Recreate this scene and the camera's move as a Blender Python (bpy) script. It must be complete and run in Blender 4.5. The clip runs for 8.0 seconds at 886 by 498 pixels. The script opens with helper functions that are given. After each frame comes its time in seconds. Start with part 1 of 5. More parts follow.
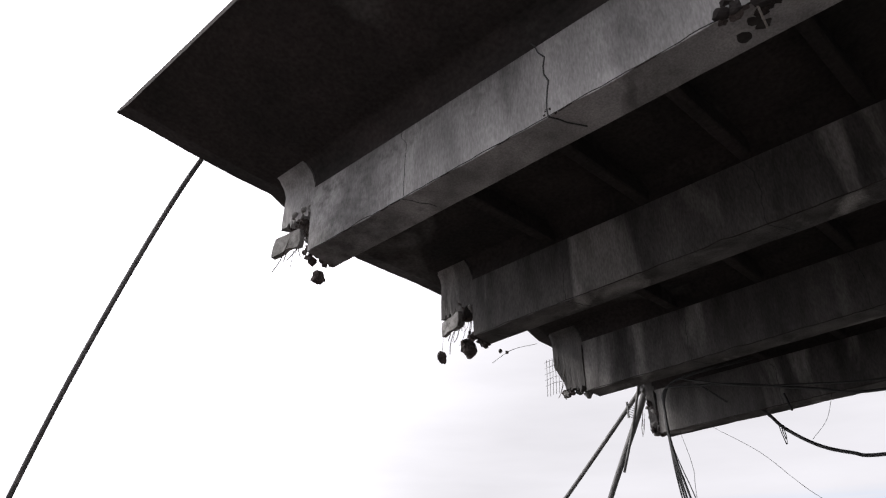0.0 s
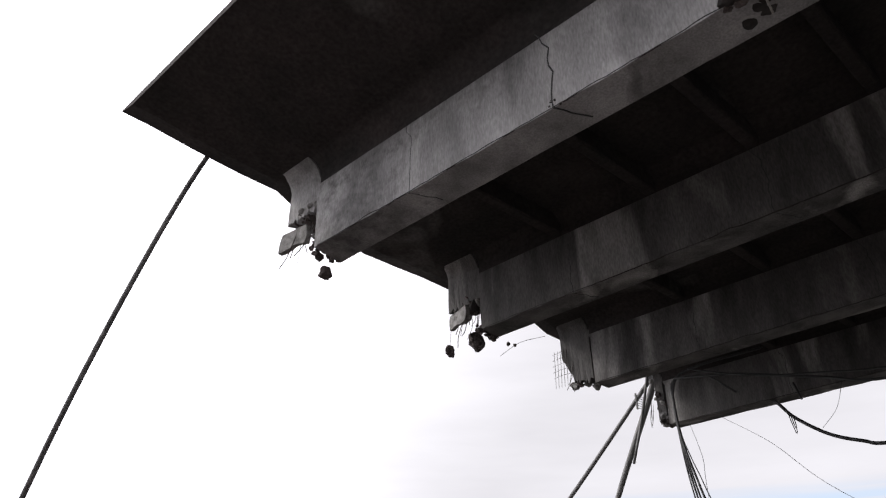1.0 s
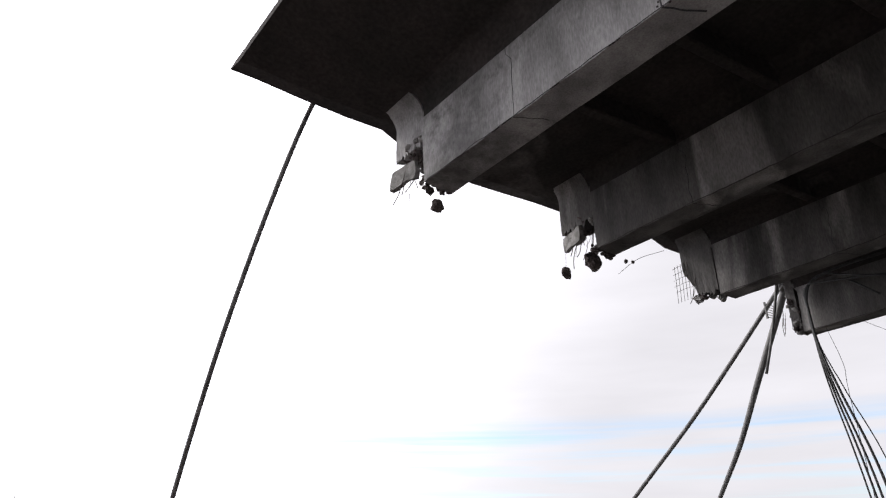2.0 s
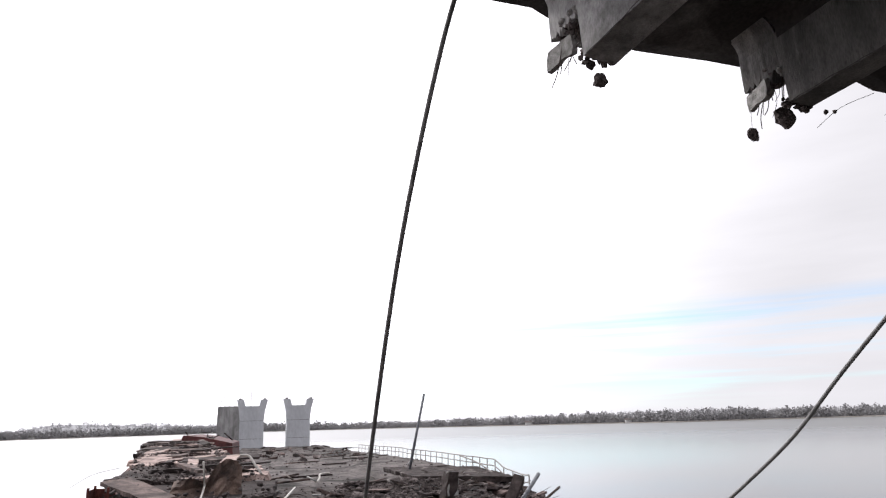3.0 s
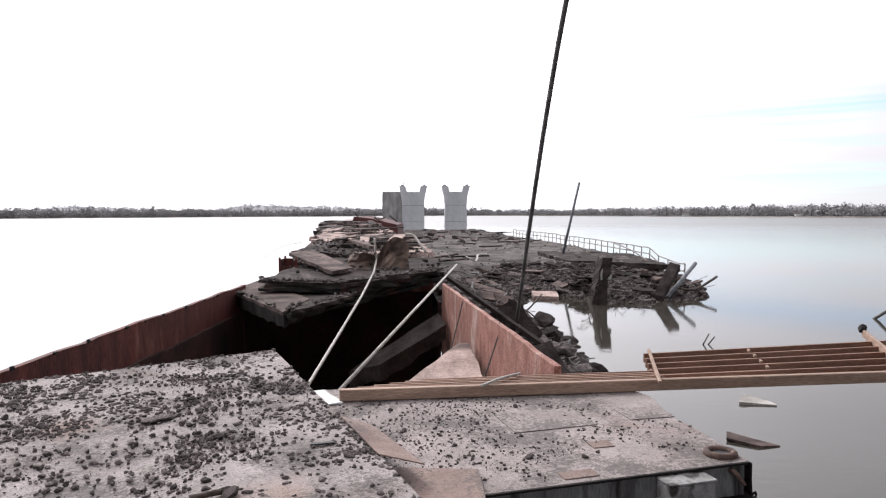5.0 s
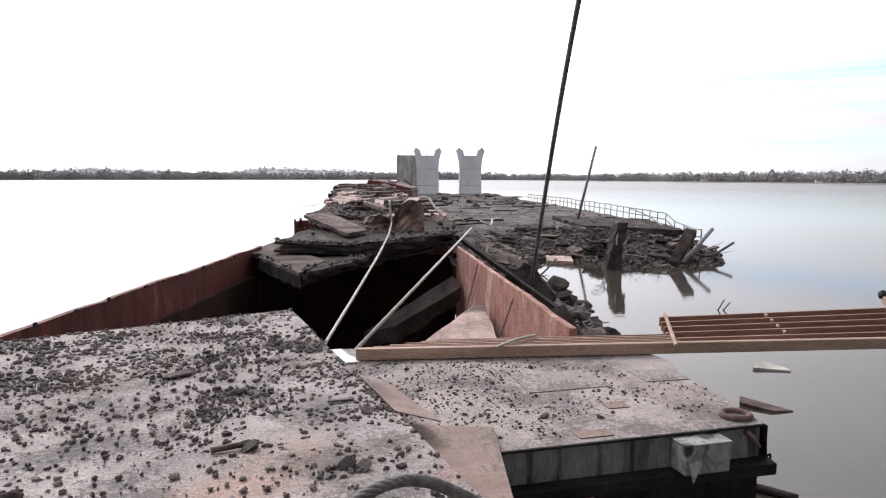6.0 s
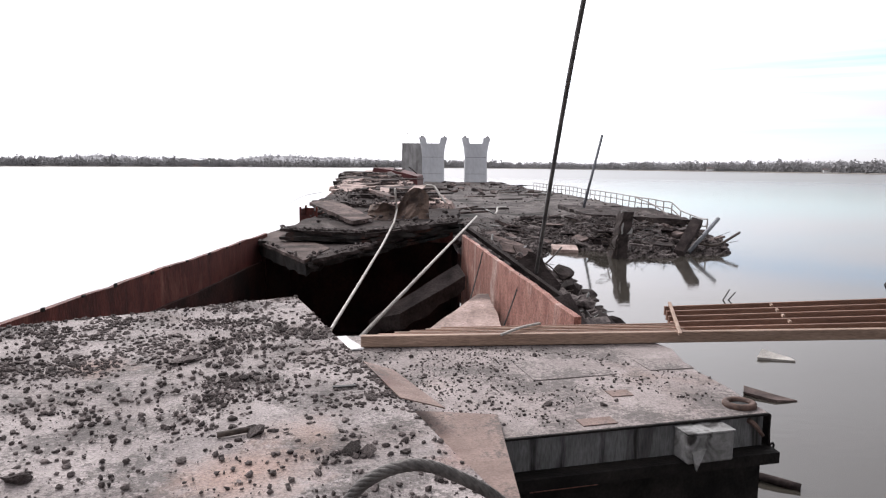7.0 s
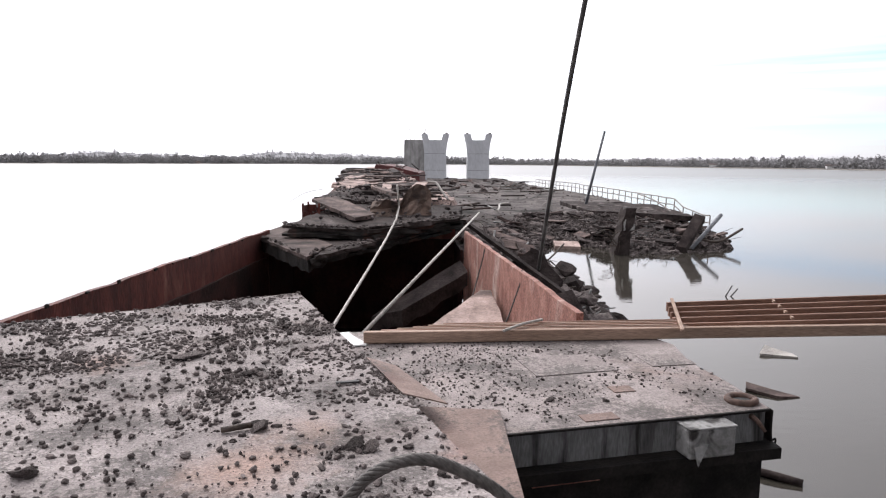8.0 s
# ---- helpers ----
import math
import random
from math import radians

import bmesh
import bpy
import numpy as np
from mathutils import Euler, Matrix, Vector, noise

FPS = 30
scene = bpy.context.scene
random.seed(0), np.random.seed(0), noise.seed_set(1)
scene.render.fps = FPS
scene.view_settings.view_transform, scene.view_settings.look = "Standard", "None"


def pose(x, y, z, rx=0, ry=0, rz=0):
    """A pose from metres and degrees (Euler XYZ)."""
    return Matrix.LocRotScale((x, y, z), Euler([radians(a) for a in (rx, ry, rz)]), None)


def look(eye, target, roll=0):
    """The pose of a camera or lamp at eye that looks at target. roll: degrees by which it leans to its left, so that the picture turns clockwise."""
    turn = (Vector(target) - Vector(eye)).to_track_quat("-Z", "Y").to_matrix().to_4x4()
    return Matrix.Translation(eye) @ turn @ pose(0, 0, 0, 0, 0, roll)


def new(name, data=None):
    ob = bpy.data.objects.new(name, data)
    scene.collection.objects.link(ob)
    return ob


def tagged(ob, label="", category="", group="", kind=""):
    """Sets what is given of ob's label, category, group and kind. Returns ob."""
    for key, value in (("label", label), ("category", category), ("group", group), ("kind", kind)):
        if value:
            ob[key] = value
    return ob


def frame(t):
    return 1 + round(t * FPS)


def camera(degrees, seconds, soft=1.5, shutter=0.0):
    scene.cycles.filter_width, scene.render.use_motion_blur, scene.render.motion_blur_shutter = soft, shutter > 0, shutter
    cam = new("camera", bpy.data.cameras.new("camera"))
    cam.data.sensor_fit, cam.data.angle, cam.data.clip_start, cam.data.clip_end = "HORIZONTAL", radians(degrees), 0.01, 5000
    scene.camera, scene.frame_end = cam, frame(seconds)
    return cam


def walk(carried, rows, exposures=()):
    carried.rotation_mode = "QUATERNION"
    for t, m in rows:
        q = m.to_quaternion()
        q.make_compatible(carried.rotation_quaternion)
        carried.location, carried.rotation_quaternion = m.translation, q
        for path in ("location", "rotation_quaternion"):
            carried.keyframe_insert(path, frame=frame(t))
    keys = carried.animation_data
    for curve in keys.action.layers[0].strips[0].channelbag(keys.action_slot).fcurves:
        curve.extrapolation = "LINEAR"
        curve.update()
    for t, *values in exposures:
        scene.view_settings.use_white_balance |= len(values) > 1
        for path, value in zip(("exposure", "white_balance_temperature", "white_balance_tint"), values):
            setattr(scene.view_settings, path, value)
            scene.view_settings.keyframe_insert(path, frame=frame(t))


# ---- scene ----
cam = camera(67.98, 8.0, soft=1.2)
PATH = [
    (0.0, pose(0.196, -0.524, 4.623, 120.61, -0.67, -41.90)),
    (0.5, pose(0.184, -0.516, 4.625, 120.72, -0.63, -41.88)),
    (1.0, pose(0.189, -0.501, 4.595, 120.20, -0.12, -41.03)),
    (1.2, pose(0.190, -0.487, 4.580, 119.58, 0.06, -39.83)),
    (2.3, pose(0.055, -0.405, 4.570, 111.00, 0.81, -26.10)),
    (2.5, pose(0.064, -0.344, 4.589, 109.01, 1.32, -23.00)),
    (3.0, pose(0.078, -0.251, 4.595, 104.87, 1.70, -15.01)),
    (3.5, pose(0.040, -0.181, 4.560, 100.08, 2.09, -9.32)),
    (4.0, pose(0.062, -0.090, 4.601, 93.90, 2.07, -5.56)),
    (4.5, pose(0.048, -0.021, 4.575, 89.80, 0.91, -3.26)),
    (5.0, pose(0.028, -0.004, 4.538, 86.88, 0.25, -1.90)),
    (6.5, pose(-0.001, 0.022, 4.502, 83.13, -0.21, -0.40)),
    (7.0, pose(0.002, 0.012, 4.501, 82.75, -0.36, -0.19)),
    (7.5, pose(0.001, 0.006, 4.500, 82.55, -0.39, -0.07)),
    (8.0, pose(0.000, 0.000, 4.500, 82.45, -0.30, -0.00)),
]
walk(cam, PATH)

# ---- world, sun, exposure ----
world = bpy.data.worlds.new("sky")
scene.world = world
world.use_nodes = True
SUN_EL, SUN_AZ = radians(38), radians(-30)   # azimuth from +y towards +x


def sky():
    """A thin bright veil of cloud, torn into streaks of blue low over the river."""
    nt = world.node_tree
    nt.nodes.clear()
    N, K = nt.nodes.new, nt.links.new

    def ramp01(value, a, b):
        m = N("ShaderNodeMapRange")
        m.interpolation_type = "SMOOTHSTEP"
        m.inputs["From Min"].default_value, m.inputs["From Max"].default_value = a, b
        K(value, m.inputs["Value"])
        return m.outputs["Result"]

    def times(a, b):
        m = N("ShaderNodeMath")
        m.operation = "MULTIPLY"
        for k, v in enumerate((a, b)):
            if isinstance(v, float):
                m.inputs[k].default_value = v
            else:
                K(v, m.inputs[k])
        return m.outputs["Value"]
    out, bg = N("ShaderNodeOutputWorld"), N("ShaderNodeBackground")
    st = N("ShaderNodeTexSky")
    st.sky_type, st.sun_disc = "NISHITA", False
    st.sun_elevation, st.sun_rotation = SUN_EL, SUN_AZ
    st.air_density, st.dust_density, st.ozone_density = 1.0, 0.3, 3.0
    tc, xyz = N("ShaderNodeTexCoord"), N("ShaderNodeSeparateXYZ")
    way = tc.outputs["Generated"]
    K(way, xyz.inputs["Vector"])

    def streaks(scale, where, size):
        mp, nz = N("ShaderNodeMapping"), N("ShaderNodeTexNoise")
        mp.inputs["Scale"].default_value, mp.inputs["Location"].default_value = scale, where
        mp.inputs["Rotation"].default_value = (0, radians(3), 0)
        nz.inputs["Scale"].default_value, nz.inputs["Detail"].default_value, nz.inputs["Roughness"].default_value = size, 6, 0.55
        K(way, mp.inputs["Vector"])
        K(mp.outputs["Vector"], nz.inputs["Vector"])
        return nz.outputs["Fac"]
    # the veil: brighter towards the sun behind it, with faint folds
    dot = N("ShaderNodeVectorMath")
    dot.operation = "DOT_PRODUCT"
    dot.inputs[1].default_value = (math.sin(SUN_AZ) * math.cos(SUN_EL), math.cos(SUN_AZ) * math.cos(SUN_EL), math.sin(SUN_EL))
    K(way, dot.inputs[0])
    mr, sq, glow = N("ShaderNodeMapRange"), N("ShaderNodeMath"), N("ShaderNodeMath")
    mr.inputs["From Min"].default_value, mr.inputs["From Max"].default_value = 0.3, 1.0
    K(dot.outputs["Value"], mr.inputs["Value"])
    sq.operation, glow.operation = "POWER", "MULTIPLY_ADD"
    sq.inputs[1].default_value = 1.6
    glow.inputs[1].default_value, glow.inputs[2].default_value = 2.6, 0.88
    K(mr.outputs["Result"], sq.inputs[0])
    K(sq.outputs["Value"], glow.inputs[0])
    fold = N("ShaderNodeMapRange")
    fold.inputs["From Min"].default_value, fold.inputs["From Max"].default_value = 0.35, 0.65
    fold.inputs["To Min"].default_value, fold.inputs["To Max"].default_value = 0.94, 1.07
    K(streaks((1.0, 1.0, 6.0), (0.9, 0.4, 0.3), 1.6), fold.inputs["Value"])
    veil = times(glow.outputs["Value"], fold.outputs["Result"])
    cloud = N("ShaderNodeMix")
    cloud.data_type, cloud.blend_type = "RGBA", "MULTIPLY"
    cloud.inputs["Factor"].default_value = 1.0
    cloud.inputs["A"].default_value = (0.99, 0.97, 1.025, 1)
    K(veil, cloud.inputs["B"])
    # streaks of clear sky low over the water, away from the sun
    up, away = xyz.outputs["Z"], xyz.outputs["X"]
    low = times(ramp01(up, 0.005, 0.05), ramp01(up, 0.175, 0.12))
    torn = ramp01(streaks((0.7, 0.7, 22.0), (0.3, 0.1, 0.15), 1.5), 0.40, 0.62)
    clear = times(times(low, torn), times(ramp01(away, 0.02, 0.5), 0.78))
    gain = N("ShaderNodeMix")
    gain.data_type, gain.blend_type = "RGBA", "MULTIPLY"
    gain.inputs["Factor"].default_value = 1.0
    gain.inputs["B"].default_value = (SKY_GAIN * 0.78, SKY_GAIN * 0.98, SKY_GAIN * 1.12, 1)
    K(st.outputs["Color"], gain.inputs["A"])
    mix = N("ShaderNodeMix")
    mix.data_type = "RGBA"
    K(clear, mix.inputs["Factor"])
    K(cloud.outputs["Result"], mix.inputs["A"])
    K(gain.outputs["Result"], mix.inputs["B"])
    K(mix.outputs["Result"], bg.inputs["Color"])
    bg.inputs["Strength"].default_value = 1.0
    K(bg.outputs["Background"], out.inputs["Surface"])


SKY_GAIN = 0.19
sky()
sun = new("sun", bpy.data.lights.new("sun", "SUN"))
sun.data.energy, sun.data.angle, sun.data.color = 1.8, radians(9), (1.0, 0.96, 0.9)
sun.matrix_basis = look((0, 0, 60), (-math.sin(SUN_AZ) * math.cos(SUN_EL), -math.cos(SUN_AZ) * math.cos(SUN_EL), 60 - math.sin(SUN_EL)))
scene.view_settings.exposure = 0.0


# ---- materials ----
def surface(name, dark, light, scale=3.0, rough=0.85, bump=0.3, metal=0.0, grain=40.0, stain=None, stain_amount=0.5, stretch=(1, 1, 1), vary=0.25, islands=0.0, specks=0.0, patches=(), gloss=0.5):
    """Two-scale procedural surface: broad mottling, fine grain, and stains of their own colour."""
    m = bpy.data.materials.new(name)
    m.use_nodes = True
    nt = m.node_tree
    N, K = nt.nodes.new, nt.links.new
    b = nt.nodes["Principled BSDF"]
    tc, mp = N("ShaderNodeTexCoord"), N("ShaderNodeMapping")
    mp.inputs["Scale"].default_value = stretch
    K(tc.outputs["Object"], mp.inputs["Vector"])
    big, fine = N("ShaderNodeTexNoise"), N("ShaderNodeTexNoise")
    big.inputs["Scale"].default_value, big.inputs["Detail"].default_value, big.inputs["Roughness"].default_value = scale, 8, 0.6
    fine.inputs["Scale"].default_value, fine.inputs["Detail"].default_value = grain, 4
    K(mp.outputs["Vector"], big.inputs["Vector"])
    K(mp.outputs["Vector"], fine.inputs["Vector"])
    ramp = N("ShaderNodeValToRGB")
    ramp.color_ramp.elements[0].position, ramp.color_ramp.elements[1].position = 0.33, 0.68
    ramp.color_ramp.elements[0].color, ramp.color_ramp.elements[1].color = (*dark, 1), (*light, 1)
    K(big.outputs["Fac"], ramp.inputs["Fac"])
    col = ramp.outputs["Color"]
    if stain:
        sn, sr, sm = N("ShaderNodeTexNoise"), N("ShaderNodeValToRGB"), N("ShaderNodeMix")
        sn.inputs["Scale"].default_value, sn.inputs["Detail"].default_value, sn.inputs["Distortion"].default_value = scale * 0.45, 9, 0.8
        K(mp.outputs["Vector"], sn.inputs["Vector"])
        sr.color_ramp.elements[0].position, sr.color_ramp.elements[1].position = 0.62 - 0.25 * stain_amount, 0.78 - 0.25 * stain_amount
        K(sn.outputs["Fac"], sr.inputs["Fac"])
        sm.data_type = "RGBA"
        sm.inputs["B"].default_value = (*stain, 1)
        K(sr.outputs["Color"], sm.inputs["Factor"])
        K(col, sm.inputs["A"])
        col = sm.outputs["Result"]
    if specks:
        # fine dark dirt gathered in drifts
        pn, pp, pq, pr, px, pm = N("ShaderNodeTexNoise"), N("ShaderNodeTexNoise"), N("ShaderNodeMath"), N("ShaderNodeMapRange"), N("ShaderNodeMath"), N("ShaderNodeMix")
        pn.inputs["Scale"].default_value, pn.inputs["Detail"].default_value, pn.inputs["Roughness"].default_value = 26.0, 9, 0.75
        pp.inputs["Scale"].default_value, pp.inputs["Detail"].default_value = 1.7, 6
        K(mp.outputs["Vector"], pn.inputs["Vector"])
        K(mp.outputs["Vector"], pp.inputs["Vector"])
        pq.operation = "MULTIPLY_ADD"
        pq.inputs[1].default_value = 0.9
        K(pp.outputs["Fac"], pq.inputs[0])
        K(pn.outputs["Fac"], pq.inputs[2])
        pr.inputs["From Min"].default_value, pr.inputs["From Max"].default_value = 1.12 - specks, 1.22 - specks
        K(pq.outputs["Value"], pr.inputs["Value"])
        px.operation = "MULTIPLY"
        px.inputs[1].default_value = 0.7
        K(pr.outputs["Result"], px.inputs[0])
        pm.data_type = "RGBA"
        pm.inputs["B"].default_value = (0.06, 0.053, 0.05, 1)
        K(px.outputs["Value"], pm.inputs["Factor"])
        K(col, pm.inputs["A"])
        col = pm.outputs["Result"]
    for (cx, cy, cz, cr), tint in patches:
        # a tinted patch of its own outline: deck rust, girder soot and shade
        vd, wn, wa, wr, wm = N("ShaderNodeVectorMath"), N("ShaderNodeTexNoise"), N("ShaderNodeMath"), N("ShaderNodeMapRange"), N("ShaderNodeMix")
        vd.operation, wa.operation = "DISTANCE", "MULTIPLY_ADD"
        vd.inputs[1].default_value = (cx, cy, cz)
        K(tc.outputs["Object"], vd.inputs[0])
        wn.inputs["Scale"].default_value, wn.inputs["Detail"].default_value, wn.inputs["Roughness"].default_value = 4.0, 9, 0.7
        K(tc.outputs["Object"], wn.inputs["Vector"])
        wa.inputs[1].default_value = 2.4 * cr
        K(wn.outputs["Fac"], wa.inputs[0])
        K(vd.outputs["Value"], wa.inputs[2])
        wr.inputs["From Min"].default_value, wr.inputs["From Max"].default_value = 2.2 * cr, 1.2 * cr
        wr.inputs["To Max"].default_value = 0.75
        K(wa.outputs["Value"], wr.inputs["Value"])
        wm.data_type = "RGBA"
        wm.inputs["B"].default_value = (*tint, 1)
        K(wr.outputs["Result"], wm.inputs["Factor"])
        K(col, wm.inputs["A"])
        col = wm.outputs["Result"]
    gm, gr = N("ShaderNodeMix"), N("ShaderNodeMapRange")
    gr.inputs["From Min"].default_value, gr.inputs["From Max"].default_value = 0.3, 0.7
    gr.inputs["To Min"].default_value, gr.inputs["To Max"].default_value = 1 - vary, 1 + vary
    K(fine.outputs["Fac"], gr.inputs["Value"])
    gm.data_type, gm.blend_type = "RGBA", "MULTIPLY"
    gm.inputs["Factor"].default_value = 1.0
    K(col, gm.inputs["A"])
    K(gr.outputs["Result"], gm.inputs["B"])
    col = gm.outputs["Result"]
    if islands:
        geo, oi, ia, ir, im = N("ShaderNodeNewGeometry"), N("ShaderNodeObjectInfo"), N("ShaderNodeMath"), N("ShaderNodeMapRange"), N("ShaderNodeMix")
        ia.operation = "PINGPONG"
        ia.inputs[1].default_value = 1.0
        pl = N("ShaderNodeMath")
        K(geo.outputs["Random Per Island"], pl.inputs[0])
        K(oi.outputs["Random"], pl.inputs[1])
        K(pl.outputs["Value"], ia.inputs[0])
        ir.inputs["To Min"].default_value, ir.inputs["To Max"].default_value = 1 - islands, 1 + islands
        K(ia.outputs["Value"], ir.inputs["Value"])
        im.data_type, im.blend_type = "RGBA", "MULTIPLY"
        im.inputs["Factor"].default_value = 1.0
        K(col, im.inputs["A"])
        K(ir.outputs["Result"], im.inputs["B"])
        col = im.outputs["Result"]
    K(col, b.inputs["Base Color"])
    b.inputs["Roughness"].default_value, b.inputs["Metallic"].default_value = rough, metal
    b.inputs["Specular IOR Level"].default_value = gloss
    bp, add = N("ShaderNodeBump"), N("ShaderNodeMath")
    add.operation = "ADD"
    K(big.outputs["Fac"], add.inputs[0])
    K(fine.outputs["Fac"], add.inputs[1])
    bp.inputs["Strength"].default_value, bp.inputs["Distance"].default_value = bump, 0.03
    K(add.outputs["Value"], bp.inputs["Height"])
    K(bp.outputs["Normal"], b.inputs["Normal"])
    return m


# the three upper patches paint soot and under-slab shade on the web
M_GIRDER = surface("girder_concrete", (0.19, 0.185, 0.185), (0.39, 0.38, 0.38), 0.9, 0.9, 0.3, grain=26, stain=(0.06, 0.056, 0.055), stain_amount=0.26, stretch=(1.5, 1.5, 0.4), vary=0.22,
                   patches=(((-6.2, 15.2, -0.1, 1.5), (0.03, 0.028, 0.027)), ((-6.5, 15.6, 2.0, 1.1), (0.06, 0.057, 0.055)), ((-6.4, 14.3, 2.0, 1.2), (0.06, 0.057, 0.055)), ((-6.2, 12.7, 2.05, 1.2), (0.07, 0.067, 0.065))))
# darker copy for the inner girders: soot and span shade in its colour
M_GIRDERSOOTSHADE = surface("sooty_shaded_girder_concrete", (0.04, 0.038, 0.037), (0.135, 0.128, 0.125), 1.0, 0.92, 0.3, grain=26, stain=(0.36, 0.345, 0.335), stain_amount=0.3, stretch=(1.6, 1.6, 0.4), vary=0.3)
# soot and the shade under the deck share this near-black colour
M_SOOTSHADE = surface("sooty_shaded_concrete", (0.03, 0.028, 0.027), (0.055, 0.046, 0.045), 0.8, 0.95, 0.25, stain=(0.13, 0.123, 0.12), stain_amount=0.14, grain=14, gloss=0.15)
M_BROKEN = surface("broken_concrete", (0.12, 0.115, 0.11), (0.36, 0.35, 0.34), 6, 0.95, 0.8, grain=60)
M_REBAR = surface("rusty_rebar", (0.03, 0.022, 0.018), (0.07, 0.05, 0.04), 10, 0.8, 0.2)
M_PIER = surface("pale_pier_concrete", (0.44, 0.45, 0.48), (0.58, 0.59, 0.62), 0.35, 0.85, 0.2, grain=4, stain=(0.24, 0.24, 0.26), stain_amount=0.05, stretch=(1, 1, 0.4), vary=0.08)
M_DECK = surface("dusty_steel_deck", (0.175, 0.152, 0.148), (0.37, 0.327, 0.319), 2.2, 0.9, 0.5, grain=70, stain=(0.15, 0.12, 0.112), stain_amount=0.3, vary=0.3, specks=0.17,
                 patches=(((1.0, 2.15, 2.95, 0.42), (0.40, 0.275, 0.23)), ((1.2, 2.7, 2.95, 0.26), (0.30, 0.21, 0.175)), ((-0.6, 3.9, 2.95, 0.3), (0.3, 0.21, 0.18)), ((2.2, 2.4, 2.95, 0.3), (0.30, 0.18, 0.15))))
M_DECK2 = surface("grey_pontoon_deck", (0.19, 0.162, 0.156), (0.345, 0.298, 0.288), 2.0, 0.9, 0.25, grain=70, stain=(0.21, 0.155, 0.137), stain_amount=0.28, vary=0.3, specks=0.19)
M_GREYPAINT = surface("grey_hull_paint", (0.12, 0.12, 0.122), (0.19, 0.19, 0.192), 7, 0.6, 0.25, stain=(0.014, 0.011, 0.010), stain_amount=0.66, stretch=(2.2, 2.2, 0.4), vary=0.3)
# dirty steel; on the slab stack its near-black stands for shade
M_STEELSHADE = surface("dirty_steel_and_shade", (0.008, 0.007, 0.007), (0.03, 0.026, 0.024), 3, 0.75, 0.3, stain=(0.07, 0.03, 0.022), stain_amount=0.15, gloss=0.15)
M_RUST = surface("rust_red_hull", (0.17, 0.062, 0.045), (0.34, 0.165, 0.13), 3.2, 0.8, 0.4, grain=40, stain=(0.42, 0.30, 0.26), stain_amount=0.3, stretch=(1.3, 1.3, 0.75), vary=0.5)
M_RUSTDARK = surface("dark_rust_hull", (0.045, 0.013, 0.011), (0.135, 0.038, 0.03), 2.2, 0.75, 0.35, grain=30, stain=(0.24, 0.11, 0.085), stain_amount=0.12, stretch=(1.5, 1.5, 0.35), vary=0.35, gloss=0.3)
M_BOLLARD = surface("chipped_grey_paint", (0.20, 0.197, 0.194), (0.29, 0.286, 0.282), 13, 0.7, 0.2, stain=(0.02, 0.017, 0.016), stain_amount=0.62, vary=0.15)
M_BLACKHULL = surface("black_hull", (0.012, 0.008, 0.008), (0.05, 0.02, 0.017), 1.2, 0.85, 0.4, grain=14, gloss=0.15)
M_RINGRUST = surface("brown_ring_rust", (0.05, 0.03, 0.024), (0.14, 0.085, 0.068), 8, 0.8, 0.3)
M_SHEET = surface("rust_sheet", (0.15, 0.098, 0.083), (0.26, 0.185, 0.16), 3.5, 0.8, 0.25, grain=60, stain=(0.12, 0.065, 0.055), stain_amount=0.4, vary=0.2, specks=0.12)
M_SLAB = surface("weathered_slab", (0.042, 0.032, 0.03), (0.15, 0.112, 0.103), 2.4, 0.9, 0.6, grain=25, stain=(0.02, 0.016, 0.015), stain_amount=0.5, islands=0.3, gloss=0.15)
M_SLABPALE = surface("pale_slab", (0.17, 0.122, 0.108), (0.43, 0.325, 0.292), 2.0, 0.92, 0.5, grain=25, stain=(0.06, 0.038, 0.033), stain_amount=0.42, islands=0.25)
M_SLABDARK = surface("dark_slab", (0.013, 0.010, 0.0098), (0.052, 0.041, 0.039), 2.0, 0.92, 0.6, grain=22, stain=(0.17, 0.148, 0.138), stain_amount=0.1, islands=0.3, gloss=0.15)
M_RUBBLE = surface("rubble_ground", (0.022, 0.0185, 0.0175), (0.095, 0.08, 0.076), 1.6, 0.95, 1.0, grain=9, stain=(0.016, 0.0135, 0.0125), stain_amount=0.4, gloss=0.15)
M_ROAD = surface("dusty_road", (0.052, 0.0455, 0.044), (0.155, 0.136, 0.131), 0.6, 0.95, 0.6, grain=5, stain=(0.022, 0.02, 0.018), stain_amount=0.5, vary=0.5, gloss=0.15)
M_STONE = surface("dark_stone", (0.04, 0.033, 0.032), (0.145, 0.123, 0.119), 8, 0.95, 0.7, grain=60, islands=0.6, gloss=0.15)
M_WOOD = surface("plank_wood", (0.22, 0.14, 0.10), (0.39, 0.27, 0.205), 3, 0.7, 0.25, grain=60, stretch=(0.15, 2, 2), vary=0.3)
M_WOODRED = surface("red_brown_wood", (0.15, 0.077, 0.052), (0.28, 0.155, 0.108), 3, 0.7, 0.2, grain=60, stretch=(0.15, 2, 2), vary=0.18)
M_PIPE = surface("weathered_grey_pipe", (0.07, 0.07, 0.07), (0.17, 0.165, 0.16), 4, 0.6, 0.15)
M_PIPEPALE = surface("pale_conduit", (0.26, 0.24, 0.22), (0.46, 0.43, 0.40), 5, 0.6, 0.15)
M_CABLE = surface("black_cable", (0.012, 0.012, 0.013), (0.035, 0.035, 0.036), 10, 0.6, 0.2)
M_ROPE = surface("steel_rope", (0.045, 0.04, 0.038), (0.11, 0.10, 0.095), 10, 0.55, 0.3, metal=0.3)
M_BLUEPAINT = surface("faded_blue_paint", (0.08, 0.084, 0.096), (0.17, 0.178, 0.198), 4, 0.6, 0.2)
